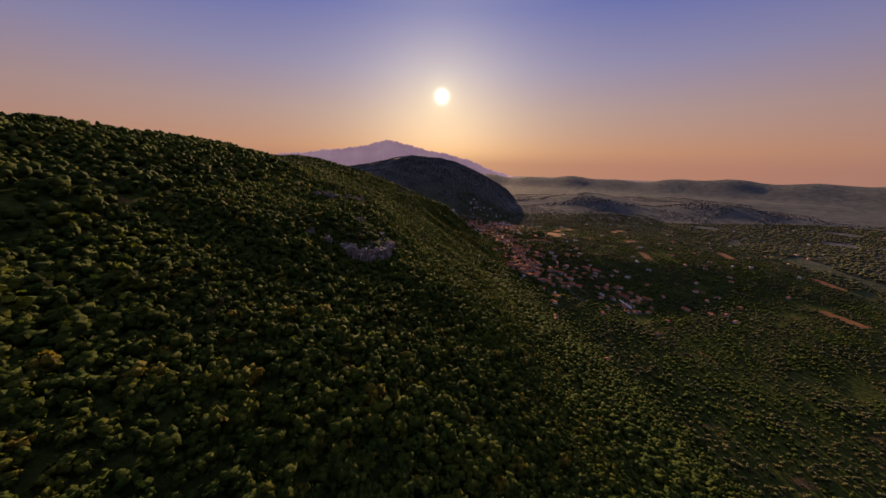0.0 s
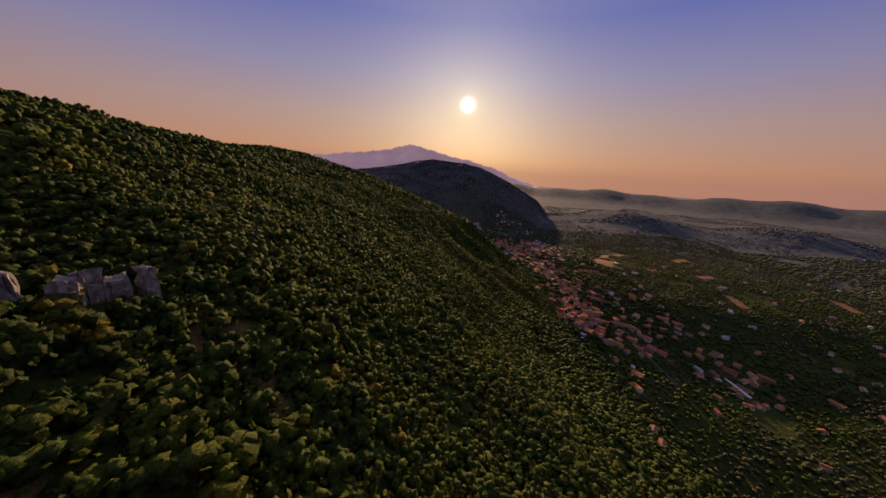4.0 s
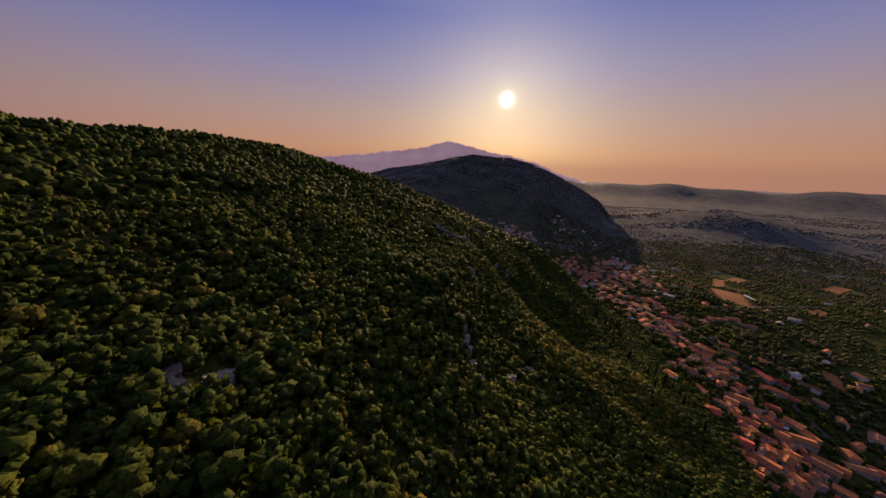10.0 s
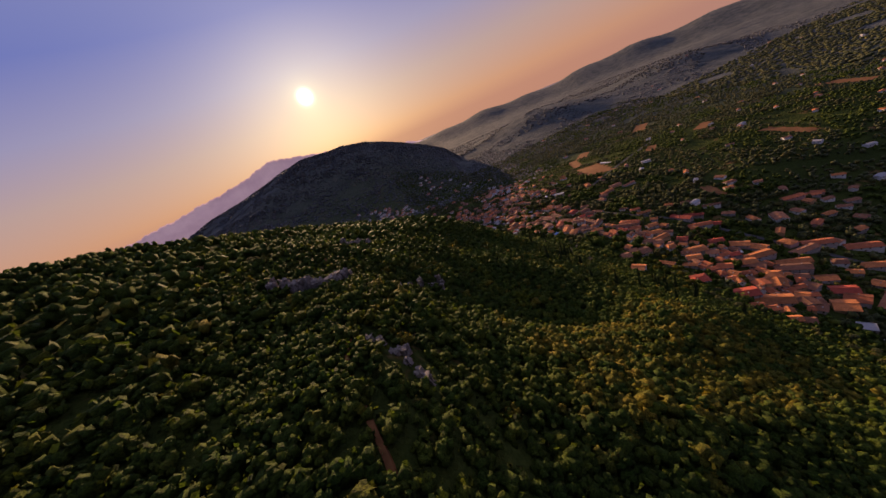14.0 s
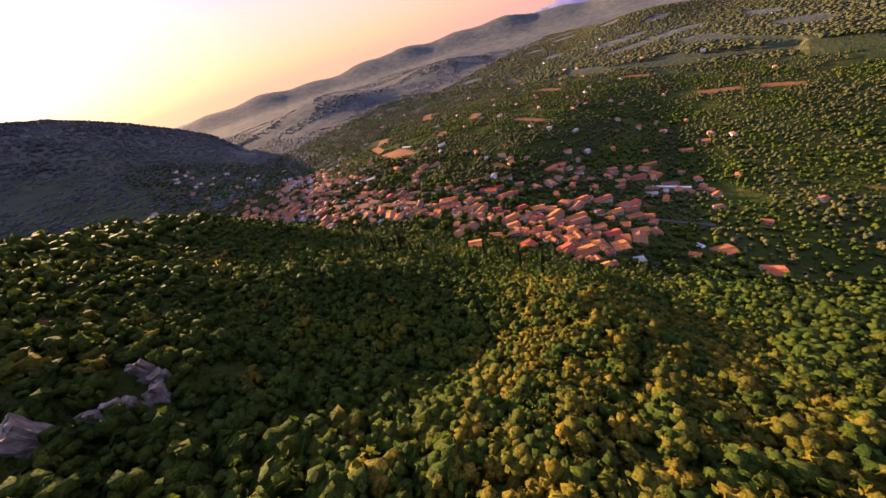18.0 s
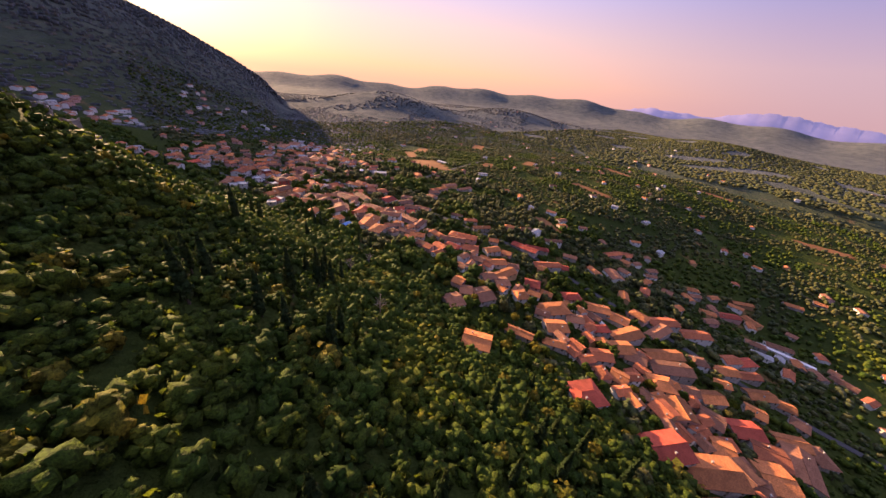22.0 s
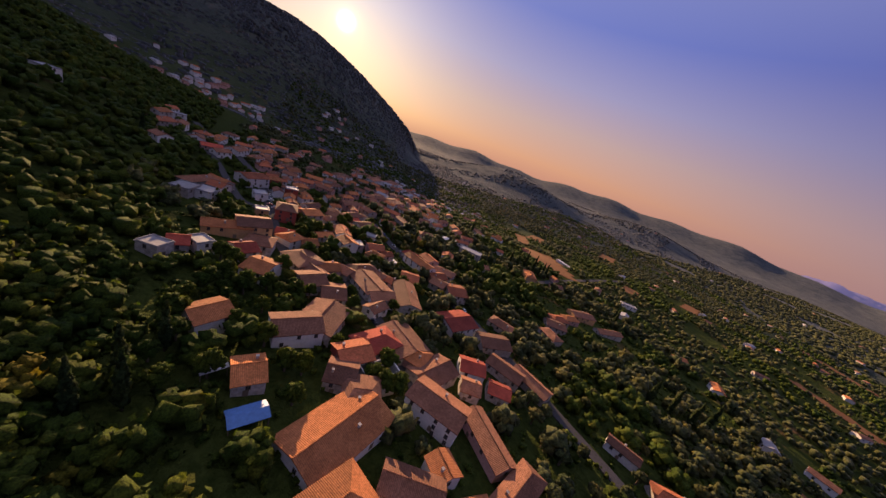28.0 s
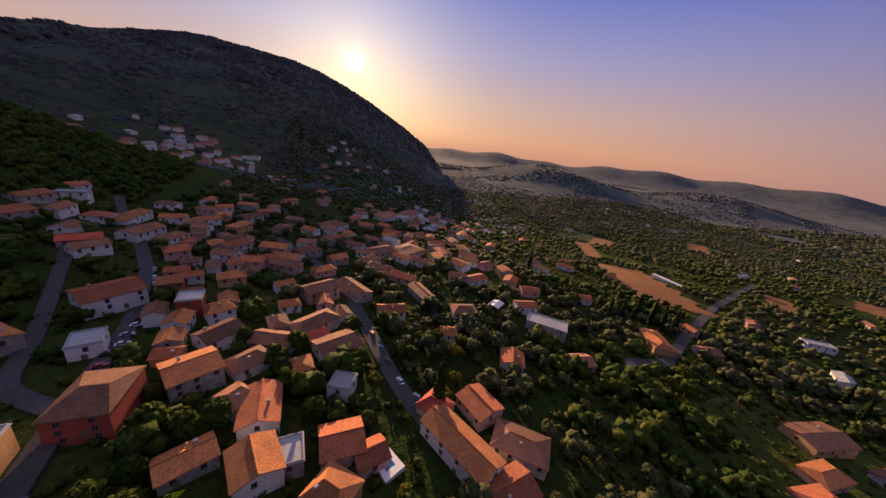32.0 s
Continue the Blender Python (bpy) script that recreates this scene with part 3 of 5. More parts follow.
    x, y = spots(400, 1500, 1000, 1900, 13, 16, 1.0)
    ok = free(x, y, 3) & (patchy(x, y, 60, 2) > -0.3)
    x, y = x[ok], y[ok]
    grove("woodland", x, y, rng.uniform(2.6, 4.6, len(x)), 0, 0.3, M_WOOD_HAZED, "far dark woods on the low hills, haze put into leaf colour", 12, lift=0.1, flat=0.6, lobes=0)
    x, y = spots(740, 1700, -350, 1000, 7.5, 15, 1.0)
    ok = (patchy(x, y, 50, 4) > -0.6) & free(x, y, 2)
    x, y = x[ok], y[ok]
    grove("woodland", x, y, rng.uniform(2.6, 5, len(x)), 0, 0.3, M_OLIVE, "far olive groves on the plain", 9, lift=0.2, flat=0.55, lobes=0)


# ---- building materials ----
WALLS = {
    "white": plain("white_plaster", (0.78, 0.75, 0.72), 0.9, 2.5, 0.12, per_object=0.15),
    "pink": plain("pink_plaster", (0.60, 0.36, 0.31), 0.9, 2.5, 0.16, per_object=0.2),
    "red": plain("red_plaster", (0.36, 0.085, 0.06), 0.9, 2.5, 0.16, per_object=0.12),
    "ochre": plain("ochre_plaster", (0.56, 0.34, 0.17), 0.9, 2.5, 0.16, per_object=0.2),
    "stone": plain("stone_walling", (0.44, 0.40, 0.37), 0.95, 1.6, 0.35, bump=0.8, per_object=0.25),
}


def tiles(name, colour, spread=0.4):
    """Weathered clay tiles: ribs down the slope, courses across it, stains and lichen."""
    m, nt, bsdf, L = nodes(name)
    co = nt.nodes.new("ShaderNodeTexCoord")
    wave = nt.nodes.new("ShaderNodeTexWave")
    wave.wave_type, wave.bands_direction = "BANDS", "X"
    wave.inputs["Scale"].default_value, wave.inputs["Distortion"].default_value = 1.5, 0.6
    L(co.outputs["Object"], wave.inputs["Vector"])
    rib = ramped(nt, wave.outputs["Fac"], ((0.1, (0.74, 0.72, 0.7)), (0.6, (1, 1, 1))))
    lo, hi = tuple(c * (1 - spread) for c in colour), tuple(min(1, c * (1 + spread)) for c in colour)
    fine = ramped(nt, noisy(nt, 3.5, 5, 0.7), ((0.3, lo), (0.7, hi)))
    wide = ramped(nt, noisy(nt, 0.5, 4), ((0.35, (0.7, 0.68, 0.66)), (0.6, (1, 1, 1))))
    info = nt.nodes.new("ShaderNodeObjectInfo")
    tint = ramped(nt, info.outputs["Random"], ((0.0, (0.48, 0.52, 0.58)), (0.4, (0.8, 0.82, 0.86)), (0.7, (1, 1, 1)), (1.0, (1.3, 1.25, 1.15))))
    col = mixed(nt, mixed(nt, mixed(nt, fine, rib, 0.7, "MULTIPLY"), wide, 0.8, "MULTIPLY"), tint, 1.0, "MULTIPLY")
    L(col, bsdf.inputs["Base Color"])
    bsdf.inputs["Roughness"].default_value = 0.85
    bsdf.inputs["Specular IOR Level"].default_value = 0.2
    bumped(nt, bsdf, wave.outputs["Fac"], 0.7, 0.06)
    return m


ROOFS = {
    "terracotta": tiles("terracotta_tiles", (0.50, 0.155, 0.07)),
    "orange": tiles("orange_tiles", (0.58, 0.21, 0.078)),
    "brown": tiles("old_brown_tiles", (0.34, 0.152, 0.088)),
    "red": tiles("red_tiles", (0.50, 0.10, 0.06), 0.25),
    "grey": plain("grey_sheet", (0.34, 0.34, 0.36), 0.6, 1.5, 0.2, per_object=0.2),
    "white": plain("white_sheet", (0.74, 0.70, 0.68), 0.6, 1.5, 0.1),
}
M_FRAME = plain("window_wood", (0.20, 0.15, 0.11), 0.7, 8, 0.2, bump=0)
M_ASPHALT = plain("asphalt", (0.075, 0.072, 0.075), 0.9, 2.5, 0.25, bump=0.3)
M_SOIL = plain("dry_soil", (0.23, 0.105, 0.042), 0.95, 0.8, 0.3, bump=0.4, big=0.06)
M_CONCRETE = plain("concrete", (0.42, 0.41, 0.40), 0.9, 2, 0.2)
M_POOL = plain("pool_water", (0.03, 0.22, 0.42), 0.08, 2, 0.15, bump=0.15)
M_BLUE = plain("blue_sheet", (0.10, 0.24, 0.55), 0.5, 2, 0.15)
M_TYRE = plain("tyre_rubber", (0.02, 0.02, 0.02), 0.85, 8, 0.2, bump=0)


def glass():
    m, nt, bsdf, L = nodes("window_glass")
    bsdf.inputs["Base Color"].default_value = (0.03, 0.035, 0.045, 1)
    bsdf.inputs["Roughness"].default_value = 0.12
    return m


def paint(name, colour):
    m, nt, bsdf, L = nodes(name)
    bsdf.inputs["Base Color"].default_value = (*colour, 1)
    bsdf.inputs["Roughness"].default_value, bsdf.inputs["Coat Weight"].default_value = 0.35, 0.6
    return m


M_GLASS = glass()


# ---- making parts ----
def part(name, data, material, parent, label=""):
    """Links a mesh, or a bmesh, as one part under a thing or a part."""
    if isinstance(data, bmesh.types.BMesh):
        me = bpy.data.meshes.new(name)
        data.to_mesh(me)
        data.free()
        me.materials.append(material)
        data = me
    ob = new(name, data)
    ob.parent = parent
    if label:
        ob["label"] = label
    return ob


def box(bm, x0, x1, y0, y1, z0, z1, bevel=0.0):
    b = bmesh.ops.create_cube(bm, size=1)["verts"]
    for v in b:
        v.co = ((x0 + x1) / 2 + v.co.x * (x1 - x0), (y0 + y1) / 2 + v.co.y * (y1 - y0), (z0 + z1) / 2 + v.co.z * (z1 - z0))
    if bevel:
        bmesh.ops.bevel(bm, geom=list({e for v in b for e in v.link_edges}), offset=bevel, segments=1, affect="EDGES")
    return bm


def solid(verts, faces):
    bm = bmesh.new()
    vs = [bm.verts.new(v) for v in verts]
    for f in faces:
        bm.faces.new([vs[i] for i in f])
    bmesh.ops.recalc_face_normals(bm, faces=bm.faces[:])
    return bm


def shared(name, bm, material):
    me = bpy.data.meshes.new(name)
    bm.to_mesh(me)
    bm.free()
    me.materials.append(material)
    return me


def window_meshes():
    f = bmesh.new()
    for a in ((-0.30, -0.24, -0.40, 0.40), (0.24, 0.30, -0.40, 0.40), (-0.30, 0.30, 0.34, 0.40), (-0.34, 0.34, -0.44, -0.36), (-0.02, 0.02, -0.36, 0.34)):
        box(f, a[0], a[1], -0.06, 0.04, a[2], a[3])
    p = box(bmesh.new(), -0.25, 0.25, -0.02, 0.012, -0.37, 0.35)
    d = bmesh.new()
    box(d, -0.34, 0.34, -0.05, 0.05, -0.02, 1.0)
    box(d, -0.28, -0.02, -0.08, 0.06, 0.04, 0.92)
    box(d, 0.02, 0.28, -0.08, 0.06, 0.04, 0.92)
    return shared("window", f, M_FRAME), shared("pane", p, M_GLASS), shared("door", d, M_FRAME)


WINDOW, PANE, DOOR = window_meshes()
CHIMNEY = shared("chimney", box(box(bmesh.new(), -0.16, 0.16, -0.16, 0.16, -0.5, 0.55), -0.21, 0.21, -0.21, 0.21, 0.55, 0.64), WALLS["stone"])
rnd = random.Random(7)
WORDS = {"white": "white plastered", "pink": "faded pink plastered", "red": "dark red plastered", "ochre": "ochre plastered", "stone": "weathered stone"}
TOPS = {"terracotta": "terracotta tiled roof", "orange": "orange tiled roof", "brown": "old brown tiled roof", "red": "bright red tiled roof", "grey": "flat grey roof", "white": "flat white roof"}


def house(x, y, turn, length, width, ridge, wall, roof, detail=True):
    """A village house; length runs along its ridge, turn is the ridge's angle."""
    a, b = length / 2, width / 2
    c, s = math.cos(radians(turn)), math.sin(radians(turn))
    lows = [height(x + u * c - v * s, y + u * s + v * c) for u in (-a, a) for v in (-b, b)]
    mid, low = height(x, y), min(lows)
    h = new("house")
    h.matrix_basis = pose(x, y, mid, 0, 0, turn)
    storeys = "two-storey" if ridge > 3.1 else "low" if ridge < 2.7 else "small"
    tagged(h, f"{storeys} {WORDS[wall]} house with {'an' if roof[0] == 'o' else 'a'} {TOPS[roof]}", "house", "village houses")
    KEEP_OUT.append((x, y, max(a, b) * 0.92 + 0.3))
    base, flat = low - mid - 0.6, roof in ("grey", "white")
    eave = ridge - 0.12 if flat else ridge - min(0.9, b * 0.42)
    hip = not flat and rnd.random() < 0.28
    ins = min(b * 0.9, a * 0.6) if hip else 0.0
    if flat:
        part("wall", box(bmesh.new(), -a, a, -b, b, base, eave), WALLS[wall], h)
        r = box(bmesh.new(), -a - 0.12, a + 0.12, -b - 0.12, b + 0.12, eave, eave + 0.13)
        for q in ((-a, a, -b, -b + 0.1), (-a, a, b - 0.1, b), (-a, -a + 0.1, -b + 0.1, b - 0.1), (a - 0.1, a, -b + 0.1, b - 0.1)):
            box(r, *q, eave + 0.13, eave + 0.33)
        part("roof", r, ROOFS[roof], h)
    else:
        g = [(-a, -b, base), (a, -b, base), (a, b, base), (-a, b, base), (-a, -b, eave), (a, -b, eave), (a, b, eave), (-a, b, eave), (-a + ins, 0, ridge - 0.06), (a - ins, 0, ridge - 0.06)]
        part("wall", solid(g, [(3, 2, 1, 0), (0, 1, 5, 4), (2, 3, 7, 6), (1, 2, 6, 9, 5) if not hip else (1, 2, 6, 5), (3, 0, 4, 8, 7) if not hip else (3, 0, 4, 7), (4, 5, 9, 8), (6, 7, 8, 9)] + ([(5, 6, 9), (7, 4, 8)] if hip else [])), WALLS[wall], h)
        o, t = 0.24, 0.13
        slope = (ridge - eave) / b
        e, drop = b + o, eave - o * slope
        ends = a + 0.2
        for sign in (-1, 1):
            q = [(-ends, sign * e, drop), (ends, sign * e, drop), (ends - ins * (1 if hip else 0), sign * 0.02, ridge), (-ends + ins * (1 if hip else 0), sign * 0.02, ridge)]
            part("roof_slope", solid(q + [(u, v, w + t) for u, v, w in q], [(0, 1, 2, 3), (7, 6, 5, 4), (0, 4, 5, 1), (1, 5, 6, 2), (2, 6, 7, 3), (3, 7, 4, 0)]), ROOFS[roof], h)
        if hip:
            for sign in (-1, 1):
                q = [(sign * ends, -e, drop), (sign * ends, e, drop), (sign * (ends - ins), 0, ridge)]
                part("roof_hip", solid(q + [(u, v, w + t) for u, v, w in q], [(0, 1, 2), (5, 4, 3), (0, 3, 4, 1), (1, 4, 5, 2), (2, 5, 3, 0)]), ROOFS[roof], h)
        rr = box(bmesh.new(), -ends + ins, ends - ins, -0.11, 0.11, ridge + 0.06, ridge + t + 0.09, 0.05)
        part("ridge_tiles", rr, ROOFS[roof], h)
    if not detail:
        return h
    if not flat and rnd.random() < 0.6:
        k = part("chimney", CHIMNEY, None, h)
        k.location = (rnd.uniform(-0.6, 0.6) * a, rnd.choice((-1, 1)) * b * 0.45, ridge - 0.35)
    rows = [eave - 0.62] + ([eave - 1.85] if eave > 2.6 else [])
    if eave > 3.6:
        rows.append(eave - 3.0)
    n = max(1, min(4, int(length / 2.1)))
    first = True
    for sign in (-1, 1):
        for row in rows:
            for k in range(n):
                u = -a + (k + 0.5) * length / n + rnd.uniform(-0.15, 0.15)
                if rnd.random() < 0.18:
                    continue
                w = part("window", WINDOW, None, h)
                w.matrix_basis = pose(u, sign * b, row, 0, 0, 180 if sign > 0 else 0)
                part("pane", PANE, None, w)
        d = part("door", DOOR, None, h)
        d.matrix_basis = pose(rnd.uniform(-0.5, 0.5) * a, sign * b, max(base + 0.5, 0.0 if eave < 2.6 else eave - 3.1), 0, 0, 180 if sign > 0 else 0)
    for sign in (-1, 1):
        if width > 3.4 and not hip:
            w = part("window", WINDOW, None, h)
            w.matrix_basis = pose(sign * a, rnd.uniform(-0.2, 0.2) * b, rows[0] + 0.15, 0, 0, 90 if sign > 0 else -90)
            part("pane", PANE, None, w)
    return h


def ribbon(name, line, half, material, lift=0.22, kind="structure"):
    """A road laid on the land, with edges that go down into it."""
    pts = []
    for (ax, ay), (bx, by) in zip(line[:-1], line[1:]):
        n = max(2, int(math.hypot(bx - ax, by - ay) / 2.0))
        pts += [(ax + (bx - ax) * k / n, ay + (by - ay) * k / n) for k in range(n)]
    pts.append(line[-1])
    p = np.array(pts)
    for _ in range(3):
        p[1:-1] = (p[:-2] + 2 * p[1:-1] + p[2:]) / 4
    d = np.gradient(p, axis=0)
    d /= np.linalg.norm(d, axis=1)[:, None]
    side = np.stack([-d[:, 1], d[:, 0]], 1)
    z = np.max([land(*(p + side * k * half).T) for k in (-1, 0, 1)], axis=0)
    for _ in range(2):
        z[1:-1] = (z[:-2] + 2 * z[1:-1] + z[2:]) / 4
    rows = []
    for k, dz in ((-1.06, -1.2), (-1, 0), (1, 0), (1.06, -1.2)):
        q = p + side * half * k
        rows.append(np.stack([q[:, 0], q[:, 1], z + lift + dz], 1))
    v = np.stack(rows, 1).reshape(-1, 3)
    f = [(4 * i + j, 4 * i + j + 1, 4 * i + j + 5, 4 * i + j + 4) for i in range(len(p) - 1) for j in range(3)]
    ROADS.append((p[::2].tolist() + [p[-1].tolist()], half))
    return tagged(new(name, mesh_of(name, v.tolist(), f, material, False)), kind=kind)


def field(x, y, hl, hw, turn, lift=0.3):
    """A patch of bare tilled soil with an uneven border."""
    c, s = math.cos(radians(turn)), math.sin(radians(turn))
    n, m = max(4, int(hl / 2)), max(4, int(hw / 2))
    vs = []
    for i in range(n + 1):
        for j in range(m + 1):
            u, v = (2 * i / n - 1) * hl, (2 * j / m - 1) * hw
            if i in (0, n) or j in (0, m):
                u, v = u * (1 + 0.12 * math.sin(3.1 * j + x)), v * (1 + 0.18 * math.sin(1.9 * i + y))
            vs.append((x + u * c - v * s, y + u * s + v * c))
    a = np.array(vs)
    z = land(a[:, 0], a[:, 1]) + lift
    f = [(i * (m + 1) + j, (i + 1) * (m + 1) + j, (i + 1) * (m + 1) + j + 1, i * (m + 1) + j + 1) for i in range(n) for j in range(m)]
    FIELDS.append((x, y, hl, hw, turn))
    return tagged(new("soil_field", mesh_of("soil_field", np.column_stack([a, z]).tolist(), f, M_SOIL)), "bare orange-brown soil field in the valley", "field", "soil fields")


# ---- roads and fields ----
MAIN = [(164.0, 599.4), (158.9, 621.4), (154.1, 635.5), (148.5, 650.8), (143.0, 660.7), (140.1, 667.7), (137.5, 677.8), (134.8, 689.0), (131.0, 703.5), (120.7, 722.0), (106.1, 742.4)]
UPPER = [(133, 588), (130.5, 603.2), (125.8, 620.0), (119.2, 632.6), (111.4, 632.1), (106.3, 635.9), (102.8, 644.0), (100.9, 652.7), (98.1, 664.4), (93.6, 685.3), (85.8, 705.7), (76.6, 721.6), (55.6, 753.5), (46.3, 769.2)]
ribbon("road", MAIN, 1.5, M_ASPHALT)
ribbon("road", UPPER, 1.35, M_ASPHALT)
ribbon("road", [(202.4, 673.0), (218.8, 672.3), (248.6, 686.9), (300.0, 709.6), (411.9, 749.5)], 1.6, M_ASPHALT)
ribbon("road", [(97.6, 663.2), (89.4, 667.0), (82.8, 682.4), (71.6, 705.4), (55.0, 732.8)], 1.1, M_ASPHALT)
ribbon("road", [(164.0, 599.4), (170, 570), (181, 540), (186, 505), (190, 470), (196, 430), (206, 390)], 1.3, M_ASPHALT)
ribbon("footpath", [(-50, 470), (-46, 456), (-47, 440), (-43, 425), (-44, 410), (-41, 396), (-39, 374), (-34, 352), (-33, 330)], 0.32, M_SOIL)
ROADS[-1] = (ROADS[-1][0], -0.9)
field(289.3, 741.0, 36, 17, 64)
field(329.6, 825.7, 34, 7, 58)
for spot in ((472, 715, 20, 7, 20), (378, 860, 22, 9, 40), (374, 718, 16, 6, 30), (580, 384, 24, 8, 100), (582, 321, 20, 8, 80), (250, 560, 12, 5, 60), (430, 600, 26, 7, 75), (520, 860, 30, 10, 35), (640, 640, 26, 9, 70), (700, 500, 24, 9, 90)):
    field(*spot)

# ---- the village, from its old south end to the north ----
house(292.6, 394.9, 73, 4.8, 5.0, 3.0, "stone", "brown")
house(373.7, 410.3, 103, 11.0, 6.0, 3.0, "stone", "orange")
house(276.6, 411.2, 12, 7.6, 5.0, 3.0, "stone", "orange")
house(293.2, 418.0, 110, 13.0, 5.0, 3.0, "white", "brown")
house(172.3, 420.5, 36, 7.0, 5.0, 3.2, "stone", "brown")
house(188.6, 422.9, 85, 5.1, 5.0, 3.2, "stone", "brown")
house(197.4, 426.8, 105, 7.2, 5.0, 3.2, "stone", "orange")
house(156.1, 427.4, 11, 12.1, 7.0, 3.4, "stone", "brown")
house(167.3, 428.5, 126, 9.5, 5.0, 3.4, "ochre", "orange")
house(271.1, 430.2, 100, 9.2, 5.0, 3.2, "stone", "brown")
house(313.8, 431.4, 60, 10.7, 6.0, 3.4, "ochre", "orange")
house(191.3, 434.3, 132, 10.3, 5.0, 3.2, "stone", "orange")
house(138.7, 435.1, 126, 7.6, 8.0, 3.4, "ochre", "orange")
house(149.2, 435.5, 110, 7.9, 7.0, 3.4, "stone", "terracotta")
house(172.1, 437.0, 98, 5.5, 5.0, 3.2, "stone", "orange")
house(204.7, 437.6, 135, 10.1, 4.0, 3.2, "stone", "terracotta")
house(332.6, 438.5, 125, 13.6, 4.0, 3.2, "ochre", "orange")
house(218.7, 438.6, 144, 11.2, 5.0, 3.4, "stone", "red")
house(129.0, 438.9, 111, 5.4, 6.0, 3.2, "stone", "brown")
house(152.5, 441.1, 132, 8.9, 6.0, 3.4, "stone", "red")
house(128.6, 442.8, 61, 5.6, 7.0, 3.4, "stone", "brown")
house(298.9, 444.2, 130, 14.0, 6.0, 3.4, "pink", "red")
house(190.9, 446.1, 134, 9.9, 5.0, 3.4, "stone", "orange")
house(132.9, 446.5, 110, 4.8, 6.0, 3.6, "ochre", "orange")
house(175.9, 447.2, 121, 5.9, 4.0, 3.2, "stone", "orange")
house(144.9, 449.2, 93, 5.7, 6.0, 3.4, "stone", "brown")
house(118.3, 449.5, 134, 14.0, 7.0, 3.6, "stone", "orange")
house(158.6, 449.8, 136, 7.8, 5.0, 3.2, "stone", "orange")
house(182.0, 454.7, 125, 5.8, 5.0, 3.6, "white", "brown")
house(152.0, 455.4, 126, 5.0, 4.0, 3.2, "white", "brown")
house(136.4, 456.6, 40, 7.2, 6.0, 3.6, "pink", "orange")
house(113.8, 457.7, 147, 9.8, 7.0, 3.6, "stone", "red")
house(212.0, 458.4, 136, 14.0, 6.0, 3.4, "white", "terracotta")
house(129.7, 460.1, 67, 4.8, 6.0, 3.6, "ochre", "terracotta")
house(158.0, 462.1, 133, 14.0, 6.0, 3.6, "stone", "brown")
house(143.4, 462.7, 126, 7.2, 6.0, 3.6, "ochre", "orange")
house(165.6, 465.4, 140, 14.0, 5.0, 3.4, "ochre", "orange")
house(303.5, 467.6, 121, 9.4, 5.0, 3.4, "white", "orange")
house(185.0, 470.2, 167, 14.0, 5.0, 3.2, "stone", "brown")
house(199.4, 471.1, 139, 14.0, 6.0, 3.4, "stone", "terracotta")
house(148.9, 471.9, 112, 6.4, 6.0, 3.4, "stone", "brown")
house(129.8, 472.1, 98, 4.6, 5.0, 3.4, "ochre", "orange")
house(109.2, 475.2, 149, 7.5, 7.0, 4.4, "white", "red")
house(148.2, 476.5, 140, 8.0, 6.0, 3.4, "pink", "orange")
house(259.6, 477.3, 89, 5.9, 5.0, 3.2, "pink", "brown")
house(160.3, 478.0, 158, 14.0, 6.0, 3.4, "stone", "orange")
house(134.3, 479.1, 133, 6.6, 5.0, 3.4, "stone", "terracotta")
house(188.2, 479.1, 82, 7.3, 6.0, 3.6, "pink", "orange")
house(170.6, 484.3, 100, 9.2, 6.0, 3.4, "stone", "orange")
house(151.6, 485.2, 141, 7.0, 4.0, 3.4, "stone", "red")
house(123.5, 490.1, 119, 7.1, 3.0, 2.6, "stone", "orange")
house(167.7, 491.8, 121, 9.7, 6.0, 3.4, "stone", "orange")
house(145.7, 493.0, 128, 6.2, 5.0, 3.6, "white", "brown")
house(132.5, 494.2, 140, 7.3, 6.0, 3.4, "stone", "orange")
house(116.5, 498.9, 109, 8.4, 3.0, 2.6, "stone", "orange")
house(142.5, 500.2, 149, 11.7, 7.0, 3.6, "stone", "orange")
house(97.2, 500.9, 121, 7.2, 6.0, 3.6, "white", "orange")
house(163.0, 501.5, 139, 7.8, 5.0, 3.4, "pink", "red")
house(224.4, 501.6, 48, 10.9, 7.0, 3.6, "white", "brown")
house(136.8, 511.3, 148, 5.3, 6.0, 3.6, "white", "orange")
house(150.0, 514.0, 120, 6.1, 6.0, 4.0, "pink", "red")
house(266.8, 515.4, 154, 13.4, 5.0, 3.0, "pink", "terracotta")
house(121.1, 517.8, 161, 6.4, 8.0, 3.4, "stone", "brown")
house(187.4, 518.4, 120, 7.4, 5.0, 3.2, "stone", "red")
house(107.7, 519.8, 162, 5.8, 7.0, 3.2, "stone", "brown")
house(136.8, 520.9, 149, 5.8, 6.0, 3.2, "stone", "brown")
house(171.8, 521.2, 116, 3.9, 4.0, 3.0, "ochre", "orange")
house(179.1, 522.6, 142, 14.0, 5.0, 3.2, "stone", "terracotta")
house(117.5, 522.7, 133, 4.4, 5.0, 3.0, "stone", "brown")
house(210.0, 523.4, 114, 7.4, 4.0, 3.0, "stone", "brown")
house(143.9, 524.6, 173, 11.6, 5.0, 3.4, "ochre", "orange")
house(134.1, 525.8, 164, 5.8, 5.0, 3.2, "stone", "brown")
house(119.2, 527.8, 103, 4.0, 5.0, 3.4, "pink", "orange")
house(154.9, 528.0, 127, 6.5, 4.0, 3.2, "white", "brown")
house(149.8, 532.9, 145, 8.0, 5.0, 3.2, "stone", "orange")
house(191.5, 535.6, 121, 12.5, 4.0, 3.2, "stone", "red")
